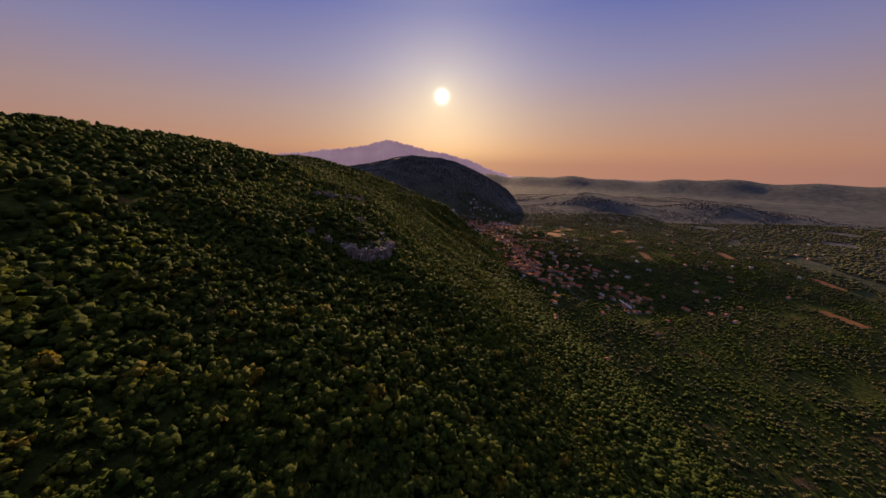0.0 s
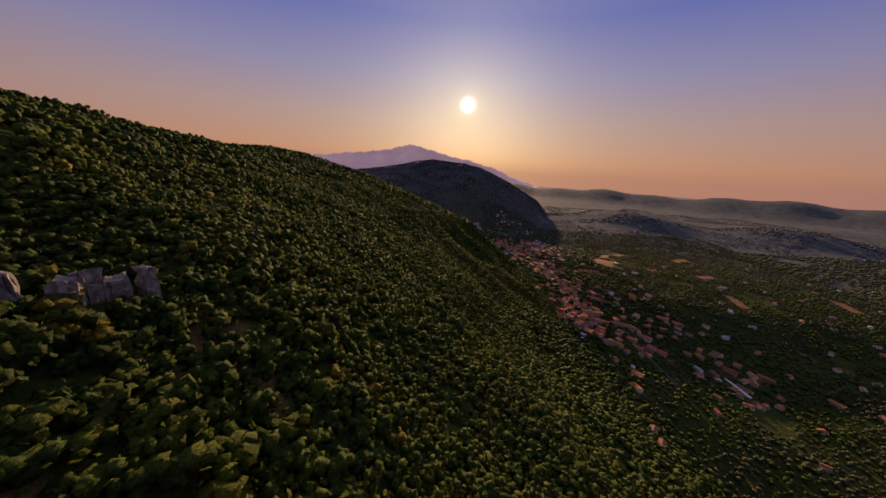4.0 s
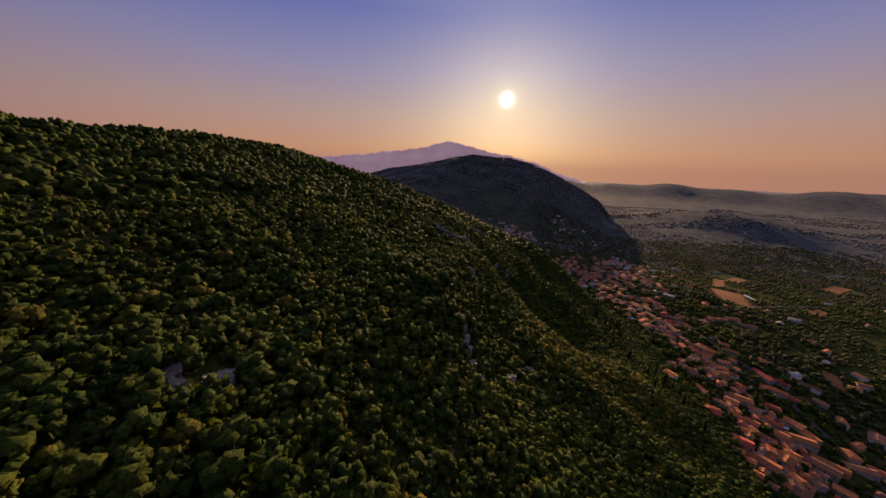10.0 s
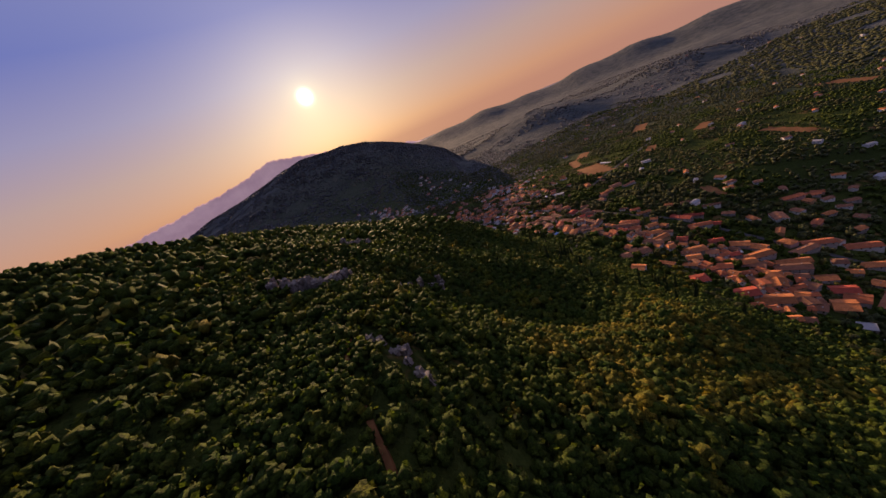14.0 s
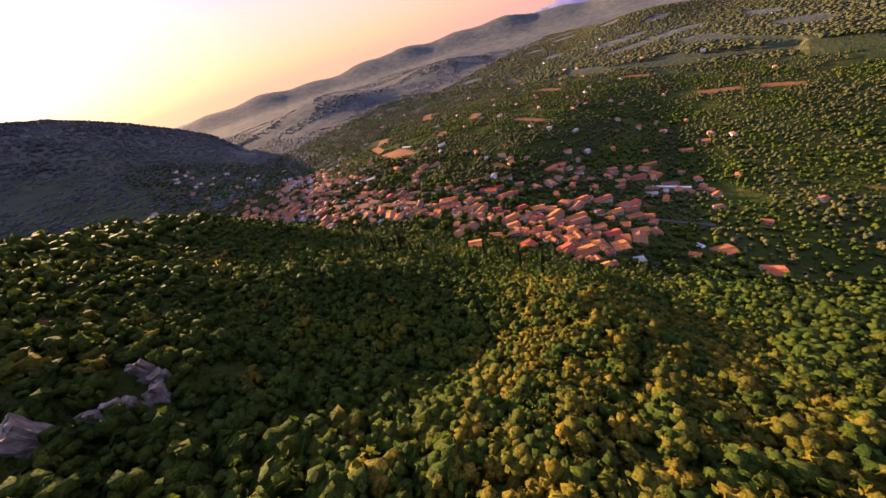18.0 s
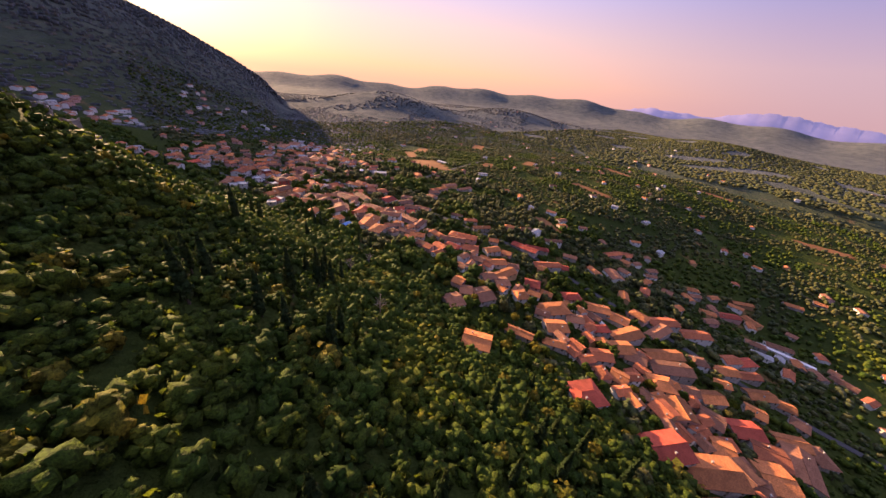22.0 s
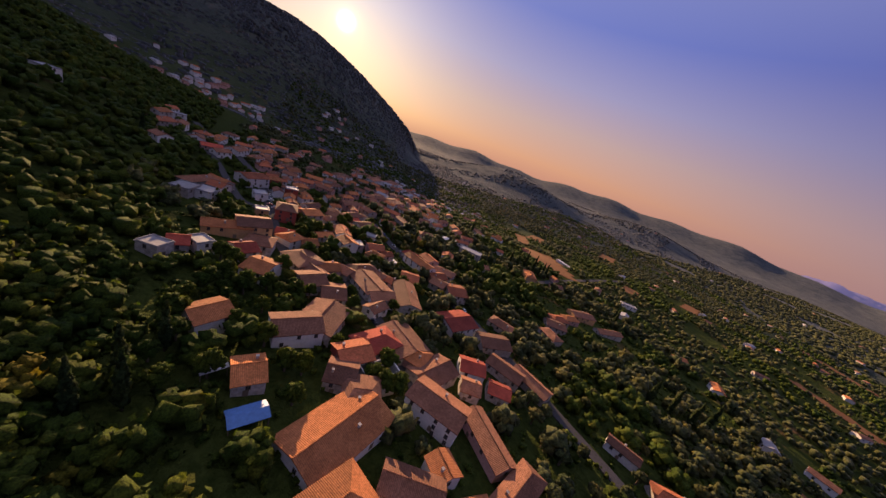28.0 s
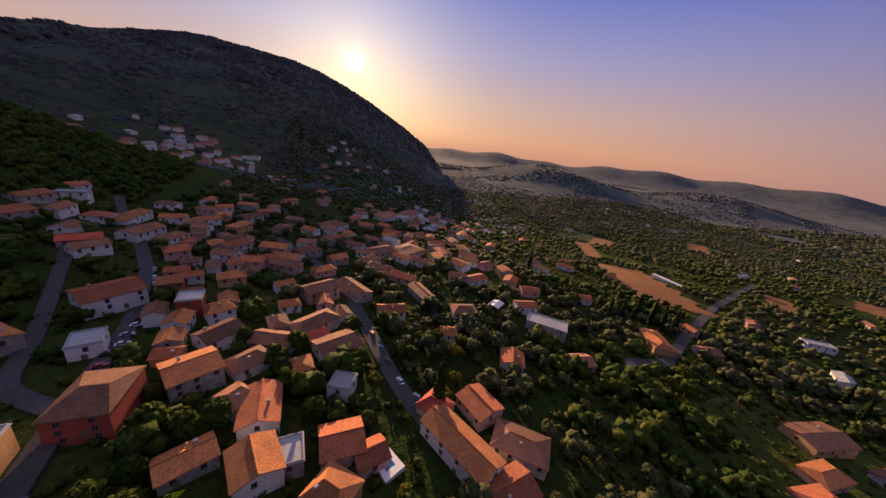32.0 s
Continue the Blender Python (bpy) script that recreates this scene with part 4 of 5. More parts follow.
house(163.6, 537.1, 105, 4.6, 4.0, 3.2, "pink", "orange")
house(141.6, 538.0, 110, 6.1, 4.0, 3.2, "stone", "brown")
house(182.9, 538.4, 99, 14.0, 5.0, 3.2, "stone", "red")
house(214.3, 539.2, 138, 13.9, 3.5, 3.0, "white", "brown")
house(157.9, 542.2, 161, 7.7, 5.0, 3.2, "stone", "orange")
house(146.7, 547.3, 130, 8.4, 5.0, 3.2, "stone", "terracotta")
house(168.7, 549.2, 122, 4.8, 4.0, 3.2, "stone", "orange")
house(139.1, 551.1, 105, 7.3, 4.0, 3.2, "stone", "red")
house(132.8, 553.0, 93, 6.0, 4.0, 3.2, "pink", "terracotta")
house(210.6, 555.1, 138, 6.4, 3.5, 3.0, "pink", "brown")
house(144.3, 556.4, 128, 12.2, 5.0, 3.4, "stone", "brown")
house(154.0, 558.4, 119, 14.0, 5.0, 3.2, "pink", "terracotta")
house(199.2, 560.5, 120, 6.0, 3.5, 3.0, "pink", "orange")
house(175.9, 564.1, 150, 10.2, 3.5, 3.0, "stone", "orange")
house(130.2, 566.1, 129, 6.6, 4.0, 3.2, "stone", "orange")
house(128.1, 571.6, 115, 7.9, 4.0, 3.2, "stone", "brown")
house(177.9, 574.2, 142, 7.5, 3.5, 3.0, "stone", "terracotta")
house(140.7, 577.6, 26, 11.8, 4.0, 3.2, "stone", "brown")
house(125.5, 579.8, 154, 7.7, 4.0, 3.2, "stone", "brown")
house(175.7, 583.7, 118, 6.4, 3.0, 2.8, "white", "brown")
house(140.7, 586.0, 96, 10.4, 4.0, 3.2, "pink", "brown")
house(154.7, 370.1, 102, 8.7, 7.8, 3.0, "white", "terracotta")
house(166.2, 388.5, 130, 9.7, 7.8, 2.8, "stone", "orange")
house(283.5, 392.9, 75, 10.4, 6.3, 2.6, "stone", "brown")
house(398.8, 394.7, 91, 7.4, 5.9, 2.6, "stone", "orange")
house(152.5, 401.4, 82, 5.2, 3.1, 2.8, "white", "terracotta")
house(128.0, 424.6, 121, 5.1, 4.6, 2.2, "stone", "grey")
house(281.1, 511.3, 138, 8.8, 6.1, 2.8, "stone", "terracotta")
house(116.0, 578.1, 29, 8.7, 6.1, 3.0, "stone", "orange")
house(117.1, 587.3, 37, 13.0, 7.8, 3.0, "white", "orange")
house(132.9, 591.1, 132, 9.5, 5.7, 4.6, "white", "brown")
house(149.6, 619.8, 16, 9.2, 8.0, 3.3, "white", "red")
house(200.4, 632.3, 152, 7.5, 6.5, 2.8, "stone", "brown")
house(206.2, 636.7, 174, 7.7, 5.0, 3.2, "stone", "terracotta")
house(231.5, 646.7, 172, 12.0, 6.6, 3.2, "ochre", "brown")
house(317.5, 680.1, 148, 10.0, 4.6, 2.5, "white", "grey")
house(250.5, 687.6, 89, 4.3, 3.6, 3.2, "pink", "orange")
house(72.4, 711.2, 51, 6.5, 4.1, 3.3, "white", "brown")
house(128.0, 723.3, 33, 5.7, 4.2, 3.3, "pink", "orange")
house(118.5, 727.2, 44, 7.2, 5.3, 3.3, "stone", "brown")
house(85.0, 737.5, 167, 4.8, 3.8, 3.4, "white", "brown")
house(143.2, 736.4, 28, 9.9, 7.7, 3.3, "pink", "brown")
house(154.2, 741.3, 37, 13.2, 10.0, 3.3, "pink", "brown")
house(92.5, 759.8, 55, 8.2, 6.4, 3.3, "white", "brown")
house(124.4, 767.7, 45, 11.1, 8.5, 3.3, "white", "brown")
house(152.2, 816.0, 53, 16.5, 10.8, 3.4, "white", "brown")
house(172.4, 841.8, 55, 16.5, 10.9, 3.4, "white", "brown")
house(203.2, 844.6, 173, 16.1, 10.6, 3.4, "white", "brown")
house(120.4, 592.6, 171, 5.6, 7.0, 3.4, "stone", "brown")
house(105.3, 595.6, 13, 3.8, 5.0, 3.0, "stone", "orange")
house(149.8, 596.6, 150, 4.5, 4.0, 3.0, "stone", "red")
house(142.8, 596.9, 155, 3.8, 4.0, 3.0, "stone", "brown")
house(117.8, 597.0, 165, 4.5, 5.0, 3.2, "stone", "brown")
house(135.3, 599.7, 26, 8.8, 6.0, 3.2, "stone", "brown")
house(162.1, 600.2, 111, 9.5, 4.2, 3.0, "stone", "brown")
house(119.8, 601.4, 18, 5.7, 5.4, 3.6, "red", "terracotta")
house(146.0, 602.6, 159, 5.4, 4.8, 3.2, "white", "red")
house(155.9, 603.1, 125, 8.4, 4.8, 3.2, "stone", "brown")
house(132.5, 603.7, 136, 5.5, 5.4, 3.4, "pink", "orange")
house(97.8, 605.9, 38, 5.3, 5.2, 3.6, "white", "orange")
house(124.8, 606.0, 26, 8.4, 6.0, 3.2, "stone", "red")
house(110.3, 606.5, 13, 7.8, 6.0, 3.8, "white", "brown")
house(130.8, 607.8, 110, 9.5, 7.2, 3.4, "stone", "brown")
house(114.6, 610.4, 65, 9.2, 7.2, 3.4, "stone", "brown")
house(158.4, 613.2, 173, 8.5, 6.0, 3.2, "stone", "brown")
house(126.5, 618.5, 39, 4.8, 3.6, 2.8, "white", "brown")
house(116.8, 620.8, 2, 5.1, 6.6, 3.2, "stone", "brown")
house(85.2, 622.7, 67, 3.3, 3.9, 2.4, "stone", "grey")
house(168.0, 623.6, 126, 7.5, 4.8, 3.0, "stone", "brown")
house(128.5, 623.8, 10, 6.4, 4.8, 3.4, "white", "brown")
house(112.0, 623.9, 22, 5.4, 6.6, 3.4, "stone", "brown")
house(102.0, 624.3, 157, 5.2, 6.6, 3.4, "white", "orange")
house(191.2, 624.4, 94, 7.3, 4.8, 2.8, "stone", "brown")
house(87.4, 626.2, 14, 3.3, 4.4, 3.0, "stone", "red")
house(136.1, 627.0, 86, 12.5, 6.0, 3.6, "stone", "brown")
house(90.3, 628.2, 44, 3.3, 3.9, 2.6, "white", "grey")
house(126.2, 628.7, 113, 10.2, 7.2, 3.6, "stone", "brown")
house(112.3, 628.8, 126, 5.8, 4.8, 3.0, "stone", "brown")
house(97.5, 630.7, 34, 4.2, 5.5, 3.2, "stone", "red")
house(115.4, 632.3, 15, 5.8, 4.8, 3.2, "pink", "orange")
house(120.3, 633.1, 139, 4.0, 4.4, 3.0, "stone", "brown")
house(109.7, 633.4, 125, 8.1, 7.2, 3.4, "stone", "brown")
house(133.1, 634.3, 132, 3.3, 3.2, 2.8, "pink", "terracotta")
house(129.5, 635.6, 137, 4.4, 4.3, 3.0, "pink", "brown")
house(99.6, 636.7, 176, 6.1, 5.9, 3.2, "stone", "brown")
house(125.4, 636.8, 20, 7.6, 4.8, 3.2, "stone", "brown")
house(240.1, 636.8, 175, 14.3, 4.3, 2.8, "stone", "brown")
house(156.8, 638.0, 177, 6.7, 7.7, 3.4, "stone", "terracotta")
house(140.3, 639.0, 163, 5.4, 6.6, 3.4, "ochre", "terracotta")
house(92.0, 640.2, 16, 9.9, 4.8, 3.4, "ochre", "orange")
house(217.1, 640.3, 178, 7.9, 4.3, 3.0, "pink", "orange")
house(151.7, 640.9, 138, 5.1, 5.5, 3.2, "stone", "brown")
house(96.9, 643.2, 17, 7.4, 7.2, 4.8, "ochre", "brown")
house(105.7, 644.2, 50, 5.3, 5.2, 3.4, "white", "orange")
house(110.3, 644.9, 19, 4.4, 4.3, 3.0, "stone", "orange")
house(152.4, 645.9, 14, 6.5, 4.8, 3.2, "ochre", "terracotta")
house(104.0, 647.4, 177, 4.4, 3.6, 2.8, "stone", "red")
house(130.3, 648.3, 139, 4.8, 4.8, 3.4, "ochre", "orange")
house(157.8, 652.2, 142, 8.4, 5.4, 3.2, "stone", "brown")
house(121.6, 652.6, 113, 5.4, 5.0, 3.6, "white", "orange")
house(147.7, 652.7, 118, 12.2, 4.8, 4.0, "white", "orange")
house(134.8, 652.8, 18, 4.1, 3.6, 2.8, "pink", "terracotta")
house(125.0, 653.6, 9, 3.3, 3.9, 2.6, "stone", "grey")
house(114.3, 654.3, 30, 5.4, 3.6, 2.6, "stone", "orange")
house(131.2, 654.6, 7, 5.3, 5.2, 3.6, "pink", "terracotta")
house(96.6, 656.2, 12, 3.3, 3.2, 3.4, "ochre", "grey")
house(77.4, 659.9, 79, 5.8, 4.8, 2.6, "stone", "grey")
house(154.0, 660.1, 110, 6.3, 5.4, 3.4, "pink", "terracotta")
house(145.9, 660.2, 127, 4.6, 4.5, 3.2, "stone", "red")
house(120.2, 661.1, 98, 7.3, 4.8, 3.4, "white", "terracotta")
house(81.9, 661.5, 75, 5.3, 4.8, 2.8, "white", "grey")
house(102.5, 662.1, 4, 5.9, 7.7, 5.0, "red", "brown")
house(116.6, 663.1, 49, 3.6, 4.4, 3.0, "stone", "brown")
house(131.0, 665.4, 160, 3.7, 3.6, 2.6, "white", "grey")
house(109.4, 668.4, 34, 6.5, 6.0, 4.0, "stone", "orange")
house(82.5, 670.6, 163, 4.4, 5.5, 3.4, "stone", "terracotta")
house(116.0, 671.3, 41, 5.8, 4.2, 3.0, "white", "brown")
house(77.0, 671.7, 58, 10.0, 4.8, 3.0, "stone", "brown")
house(186.8, 671.9, 177, 5.7, 4.8, 2.6, "stone", "brown")
house(129.7, 675.4, 27, 7.3, 6.0, 3.4, "white", "brown")
house(241.2, 675.8, 167, 6.8, 4.8, 3.0, "pink", "brown")
house(93.0, 675.9, 23, 3.9, 4.4, 2.6, "white", "grey")
house(81.1, 676.6, 148, 7.0, 4.8, 3.2, "stone", "orange")
house(118.6, 677.2, 163, 7.2, 4.2, 3.0, "stone", "brown")
house(109.5, 678.3, 49, 6.3, 4.8, 3.4, "white", "brown")
house(125.8, 679.2, 30, 3.6, 3.4, 2.6, "pink", "red")
house(224.3, 680.9, 64, 11.7, 6.0, 3.2, "ochre", "orange")
house(154.9, 681.8, 167, 3.7, 3.6, 2.8, "white", "orange")
house(124.9, 683.3, 40, 9.4, 4.8, 3.2, "stone", "brown")
house(106.7, 686.7, 33, 4.7, 4.2, 3.4, "white", "orange")
house(187.0, 686.9, 141, 11.1, 6.0, 3.0, "stone", "grey")
house(101.6, 688.0, 12, 4.1, 4.0, 4.0, "red", "grey")
house(253.5, 689.8, 154, 4.6, 4.2, 2.6, "ochre", "orange")
house(87.8, 690.1, 45, 8.8, 7.2, 4.2, "white", "terracotta")
house(142.1, 690.5, 180, 6.7, 4.2, 3.0, "white", "terracotta")
house(94.9, 695.7, 18, 4.2, 4.1, 4.2, "red", "orange")
house(124.6, 698.2, 31, 8.1, 5.4, 4.0, "pink", "brown")
house(133.0, 701.0, 122, 10.7, 4.8, 3.2, "stone", "brown")
house(152.3, 701.9, 107, 9.1, 4.1, 3.0, "stone", "brown")
house(104.0, 702.8, 18, 5.8, 4.2, 3.2, "ochre", "orange")
house(148.5, 712.2, 144, 8.0, 4.3, 3.0, "pink", "terracotta")
house(124.4, 712.4, 30, 6.3, 3.8, 3.0, "pink", "orange")
house(114.2, 713.6, 155, 8.1, 4.2, 3.2, "pink", "brown")
house(105.9, 714.2, 171, 5.8, 4.2, 3.2, "pink", "terracotta")
house(87.5, 715.5, 29, 5.4, 4.8, 3.4, "pink", "terracotta")
house(67.8, 716.4, 26, 7.4, 4.8, 3.0, "pink", "red")
house(98.5, 716.9, 162, 6.3, 4.2, 3.2, "white", "brown")
house(141.4, 718.6, 143, 8.7, 4.1, 3.0, "pink", "brown")
house(61.2, 722.9, 89, 4.8, 4.8, 3.4, "white", "brown")
house(82.6, 724.8, 71, 6.3, 4.8, 3.2, "white", "brown")
house(47.8, 725.5, 67, 8.5, 7.2, 3.2, "stone", "terracotta")
house(74.9, 726.1, 73, 9.2, 6.0, 3.4, "white", "brown")
house(158.6, 728.7, 138, 7.3, 4.1, 3.0, "white", "brown")
house(86.6, 731.1, 19, 3.6, 4.4, 3.2, "pink", "brown")
house(151.0, 732.2, 127, 8.8, 4.1, 3.0, "white", "orange")
house(137.8, 732.6, 165, 6.8, 3.8, 3.0, "white", "brown")
house(50.7, 736.3, 96, 7.9, 4.8, 3.2, "white", "brown")
house(58.8, 738.1, 172, 6.5, 4.8, 3.2, "white", "terracotta")
house(63.2, 743.9, 91, 14.2, 4.8, 3.2, "white", "orange")
# houses too far off to tell apart, joined by colour
FAR_PARTS = {}


def far_house(x, y, turn, length, width, ridge, wall, roof):
    a, b, z = length / 2, width / 2, height(x, y)
    KEEP_OUT.append((x, y, a))
    m = pose(x, y, z, 0, 0, turn)
    eave = ridge - 0.8
    shell = ([(-a, -b, -1.5), (a, -b, -1.5), (a, b, -1.5), (-a, b, -1.5), (-a, -b, eave), (a, -b, eave), (a, b, eave), (-a, b, eave), (-a, 0, ridge - 0.05), (a, 0, ridge - 0.05)], [(0, 1, 5, 4), (2, 3, 7, 6), (1, 2, 6, 9, 5), (3, 0, 4, 8, 7)])
    top = ([(u, v * (b + 0.2), w) for u in (-a - 0.2, a + 0.2) for v, w in ((-1, eave - 0.1), (0, ridge), (1, eave - 0.1), (1, eave + 0.05), (0, ridge + 0.15), (-1, eave + 0.05))], [(0, 1, 7, 6), (1, 2, 8, 7), (5, 11, 10, 4), (4, 10, 9, 3), (0, 6, 11, 5), (3, 9, 8, 2), (0, 5, 4, 1), (1, 4, 3, 2), (6, 7, 10, 11), (7, 8, 9, 10)])
    dark = ([(u + k * 0.3, s * (b + 0.02), w + j * 0.4) for s in (-1, 1) for u in (-a * 0.5, a * 0.5) for w in (eave - 0.9,) for k, j in ((-1, -1), (1, -1), (1, 1), (-1, 1))], [(4 * k, 4 * k + 1, 4 * k + 2, 4 * k + 3) for k in range(4)])
    for key, (vs, fs) in (("wall_" + wall, shell), ("roof_" + roof, top), ("glass", dark)):
        have = FAR_PARTS.setdefault(key, ([], []))
        n = len(have[0])
        have[0].extend(tuple(m @ Vector(p)) for p in vs)
        have[1].extend(tuple(i + n for i in f) for f in fs)


def join_far_houses():
    mats, verts, faces, slots = [], [], [], []
    for key, (vs, fs) in FAR_PARTS.items():
        mats.append(M_GLASS if key == "glass" else WALLS[key[5:]] if key.startswith("wall") else ROOFS[key[5:]])
        slots += [len(mats) - 1] * len(fs)
        faces += [tuple(i + len(verts) for i in f) for f in fs]
        verts += vs
    me = mesh_of("far_houses", verts, faces, mats[0], False)
    for m in mats[1:]:
        me.materials.append(m)
    me.polygons.foreach_set("material_index", slots)
    tagged(new("far_houses", me), "pale houses with tiled roofs scattered over the far valley", "houses", kind="stuff")


# scattered houses of the valley and the hamlets under the second mountain
def hamlet(n, cx, cy, rx, ry, seed, kinds, gap=7.0, detail=False):
    r, made = random.Random(seed), []
    for _ in range(n * 30):
        x, y = r.gauss(cx, rx), r.gauss(cy, ry)
        if len(made) >= n:
            break
        if min([math.hypot(x - u, y - v) for u, v in made] or [99]) < gap or not clear(x, y, 2.4):
            continue
        made.append((x, y))
        wall, roof = r.choice(kinds)
        if not detail:
            far_house(x, y, r.uniform(0, 180), r.uniform(5, 8.5), r.uniform(4, 5.2), r.uniform(2.7, 3.6), wall, roof)
            continue
        house(x, y, r.uniform(0, 180), r.uniform(5, 8.5), r.uniform(4, 5.2), r.uniform(2.7, 3.6), wall, roof, detail)


def infill(n, line, half, seed, kinds, detail=False):
    """Smaller houses squeezed in between those of the old village."""
    r, made = random.Random(seed), 0
    for _ in range(n * 60):
        if made >= n:
            break
        k = r.randrange(len(line) - 1)
        t, (ax, ay), (bx, by) = r.random(), line[k], line[k + 1]
        x, y = ax + (bx - ax) * t + r.uniform(-half, half), ay + (by - ay) * t + r.uniform(-half, half) * 0.5
        if clear(x, y, 1.2):
            made += 1
            wall, roof = r.choice(kinds)
            house(x, y, math.degrees(math.atan2(by - ay, bx - ax)) + r.choice((0, 0, 90)) + r.uniform(-14, 14), r.uniform(3.5, 5.0), r.uniform(2.9, 3.7), r.uniform(2.3, 3.2), wall, roof, detail)


LIGHT = [("white", "brown"), ("white", "terracotta"), ("white", "grey"), ("pink", "brown"), ("white", "orange")]
MIXED = LIGHT + [("stone", "brown"), ("ochre", "orange"), ("pink", "terracotta"), ("stone", "orange")]
OLD = [("stone", "orange"), ("white", "terracotta"), ("white", "brown"), ("pink", "terracotta"), ("stone", "brown"), ("white", "orange"), ("ochre", "terracotta")]
infill(36, [(118, 440), (136, 462), (148, 498)], 17, 21, OLD, True)
infill(22, [(146, 500), (136, 545), (130, 580)], 11, 22, OLD, True)
infill(22, [(116, 672), (112, 695), (100, 725)], 17, 23, OLD, True)
hamlet(34, 105, 735, 34, 26, 3, MIXED, 6.2, True)
hamlet(24, 160, 735, 26, 24, 4, MIXED, 6.5)
hamlet(46, 10, 925, 26, 20, 5, LIGHT, 6.2)
hamlet(20, 140, 1030, 32, 34, 6, LIGHT, 9)
hamlet(34, 180, 830, 26, 18, 24, LIGHT, 6.5)
hamlet(26, 200, 820, 50, 40, 7, MIXED, 8)
hamlet(36, 250, 470, 40, 45, 8, MIXED, 12)
hamlet(60, 430, 620, 150, 190, 9, LIGHT + MIXED, 16)
hamlet(40, 800, 700, 260, 260, 10, LIGHT, 26)
join_far_houses()

# ---- trees that stand alone ----
def tapered(bm, a, b, ra, rb, sides=6):
    """A limb from a to b."""
    a, b = Vector(a), Vector(b)
    m = (b - a).to_track_quat("Z", "Y").to_matrix()
    ring = [[bm.verts.new(p + m @ Vector((r * math.cos(k * 6.2832 / sides), r * math.sin(k * 6.2832 / sides), 0))) for k in range(sides)] for p, r in ((a, ra), (b, rb))]
    for k in range(sides):
        bm.faces.new((ring[0][k], ring[0][(k + 1) % sides], ring[1][(k + 1) % sides], ring[1][k]))
    bm.faces.new(ring[1])


def single_tree(name, label, crowns, leaves, size, tall, material, seed):
    rng = np.random.default_rng(seed)
    tree = tagged(new(name), label, "tree", "village trees")
    bm = bmesh.new()
    top = min(c[2] for c in crowns)
    tapered(bm, (0, 0, -0.6), (0, 0, top), 0.2, 0.13)
    for cx, cy, cz, r in crowns[1:]:
        tapered(bm, (0, 0, top * 0.8), (cx, cy, cz), 0.1, 0.04, 5)
    part("trunk", bm, M_BARK, tree)
    vs, fs, ns, base = [], [], [], 0
    for cx, cy, cz, r in crowns:
        v, f, out = crown_shape(rng, leaves, size, tall)
        vs.append(v * r + (cx, cy, cz))
        ns.append(out)
        fs.append(f + base)
        base += len(v)
    part("crown", quads_mesh("crown", np.concatenate(vs), np.concatenate(fs), material, np.concatenate(ns)), None, tree)
    return tree


def stand(tree, places, scale=(0.85, 1.2), seed=1, rise=1.0):
    r = random.Random(seed)
    for k, (x, y) in enumerate(places):
        s = r.uniform(*scale)
        m = pose(x, y, height(x, y), 0, 0, r.uniform(0, 360)) @ Matrix.Diagonal((s, s, s * rise * r.uniform(0.9, 1.15), 1))
        if k == 0:
            tree.matrix_basis = m
        else:
            copy_thing(tree, m @ Matrix.Diagonal((1 / tree.scale[0], 1 / tree.scale[1], 1 / tree.scale[2], 1)))
        KEEP_OUT.append((x, y, 0.5))


def cypress(seed, tall):
    rows = [(0, 0, 0.7 + tall * f, w) for f, w in ((0.06, 0.62), (0.22, 0.78), (0.4, 0.74), (0.58, 0.6), (0.76, 0.42), (0.92, 0.24))]
    rng = np.random.default_rng(seed)
    tree = tagged(new("cypress"), "tall slender dark green cypress tree on the slope", "tree", "cypresses")
    bm = bmesh.new()
    tapered(bm, (0, 0, -0.6), (0, 0, 1.4), 0.16, 0.12)
    part("trunk", bm, M_BARK, tree)
    vs, fs, ns, base = [], [], [], 0
    for cx, cy, cz, r in rows:
        v, f, out = crown_shape(rng, 30, 0.24, 1.0)
        v = v * (r, r, tall * 0.15)
        ns.append(out)
        vs.append(v + (cx + rng.normal() * 0.04, cy + rng.normal() * 0.04, cz))
        fs.append(f + base)
        base += len(v)
    part("crown", quads_mesh("crown", np.concatenate(vs), np.concatenate(fs), M_CYPRESS, np.concatenate(ns)), None, tree)
    return tree


stand(cypress(1, 6.2), [(79.9, 475.1), (82.7, 479.2), (78.0, 482.9), (80.0, 438.6), (59.4, 448.6), (79.8, 456.4), (187, 401.3), (172.5, 406.1), (57.8, 475.9), (59.4, 500.9), (52.7, 507.3), (45.9, 508.9), (66.6, 523.1), (59, 514.9), (86, 470), (90, 463), (76, 470), (71, 462)], seed=2, scale=(0.85, 1.15), rise=1.15)
stand(cypress(2, 5.4), [(62.4, 504.3), (54.7, 503.5), (65.8, 527), (69, 526.5), (71, 529.9), (74.9, 529.7), (95.2, 599.2), (74.9, 599.1), (91.9, 588.8), (95, 590.2), (79.6, 564), (71.7, 598.2), (93.1, 594.1), (102.8, 562.7), (54.1, 695.3), (99, 564.9), (66, 560), (58, 545)], seed=3, scale=(0.85, 1.15), rise=1.15)
stand(cypress(3, 4.8), [(220.3, 696.3), (224.6, 694.9), (229, 693.4), (246, 694.9), (237.8, 689.4), (234, 691), (242, 688), (211.6, 736.2), (146.5, 661), (214, 600), (219, 596), (224, 592), (229, 590), (206, 560), (262, 650), (268, 655)], seed=4, scale=(1.0, 1.35), rise=1.4)

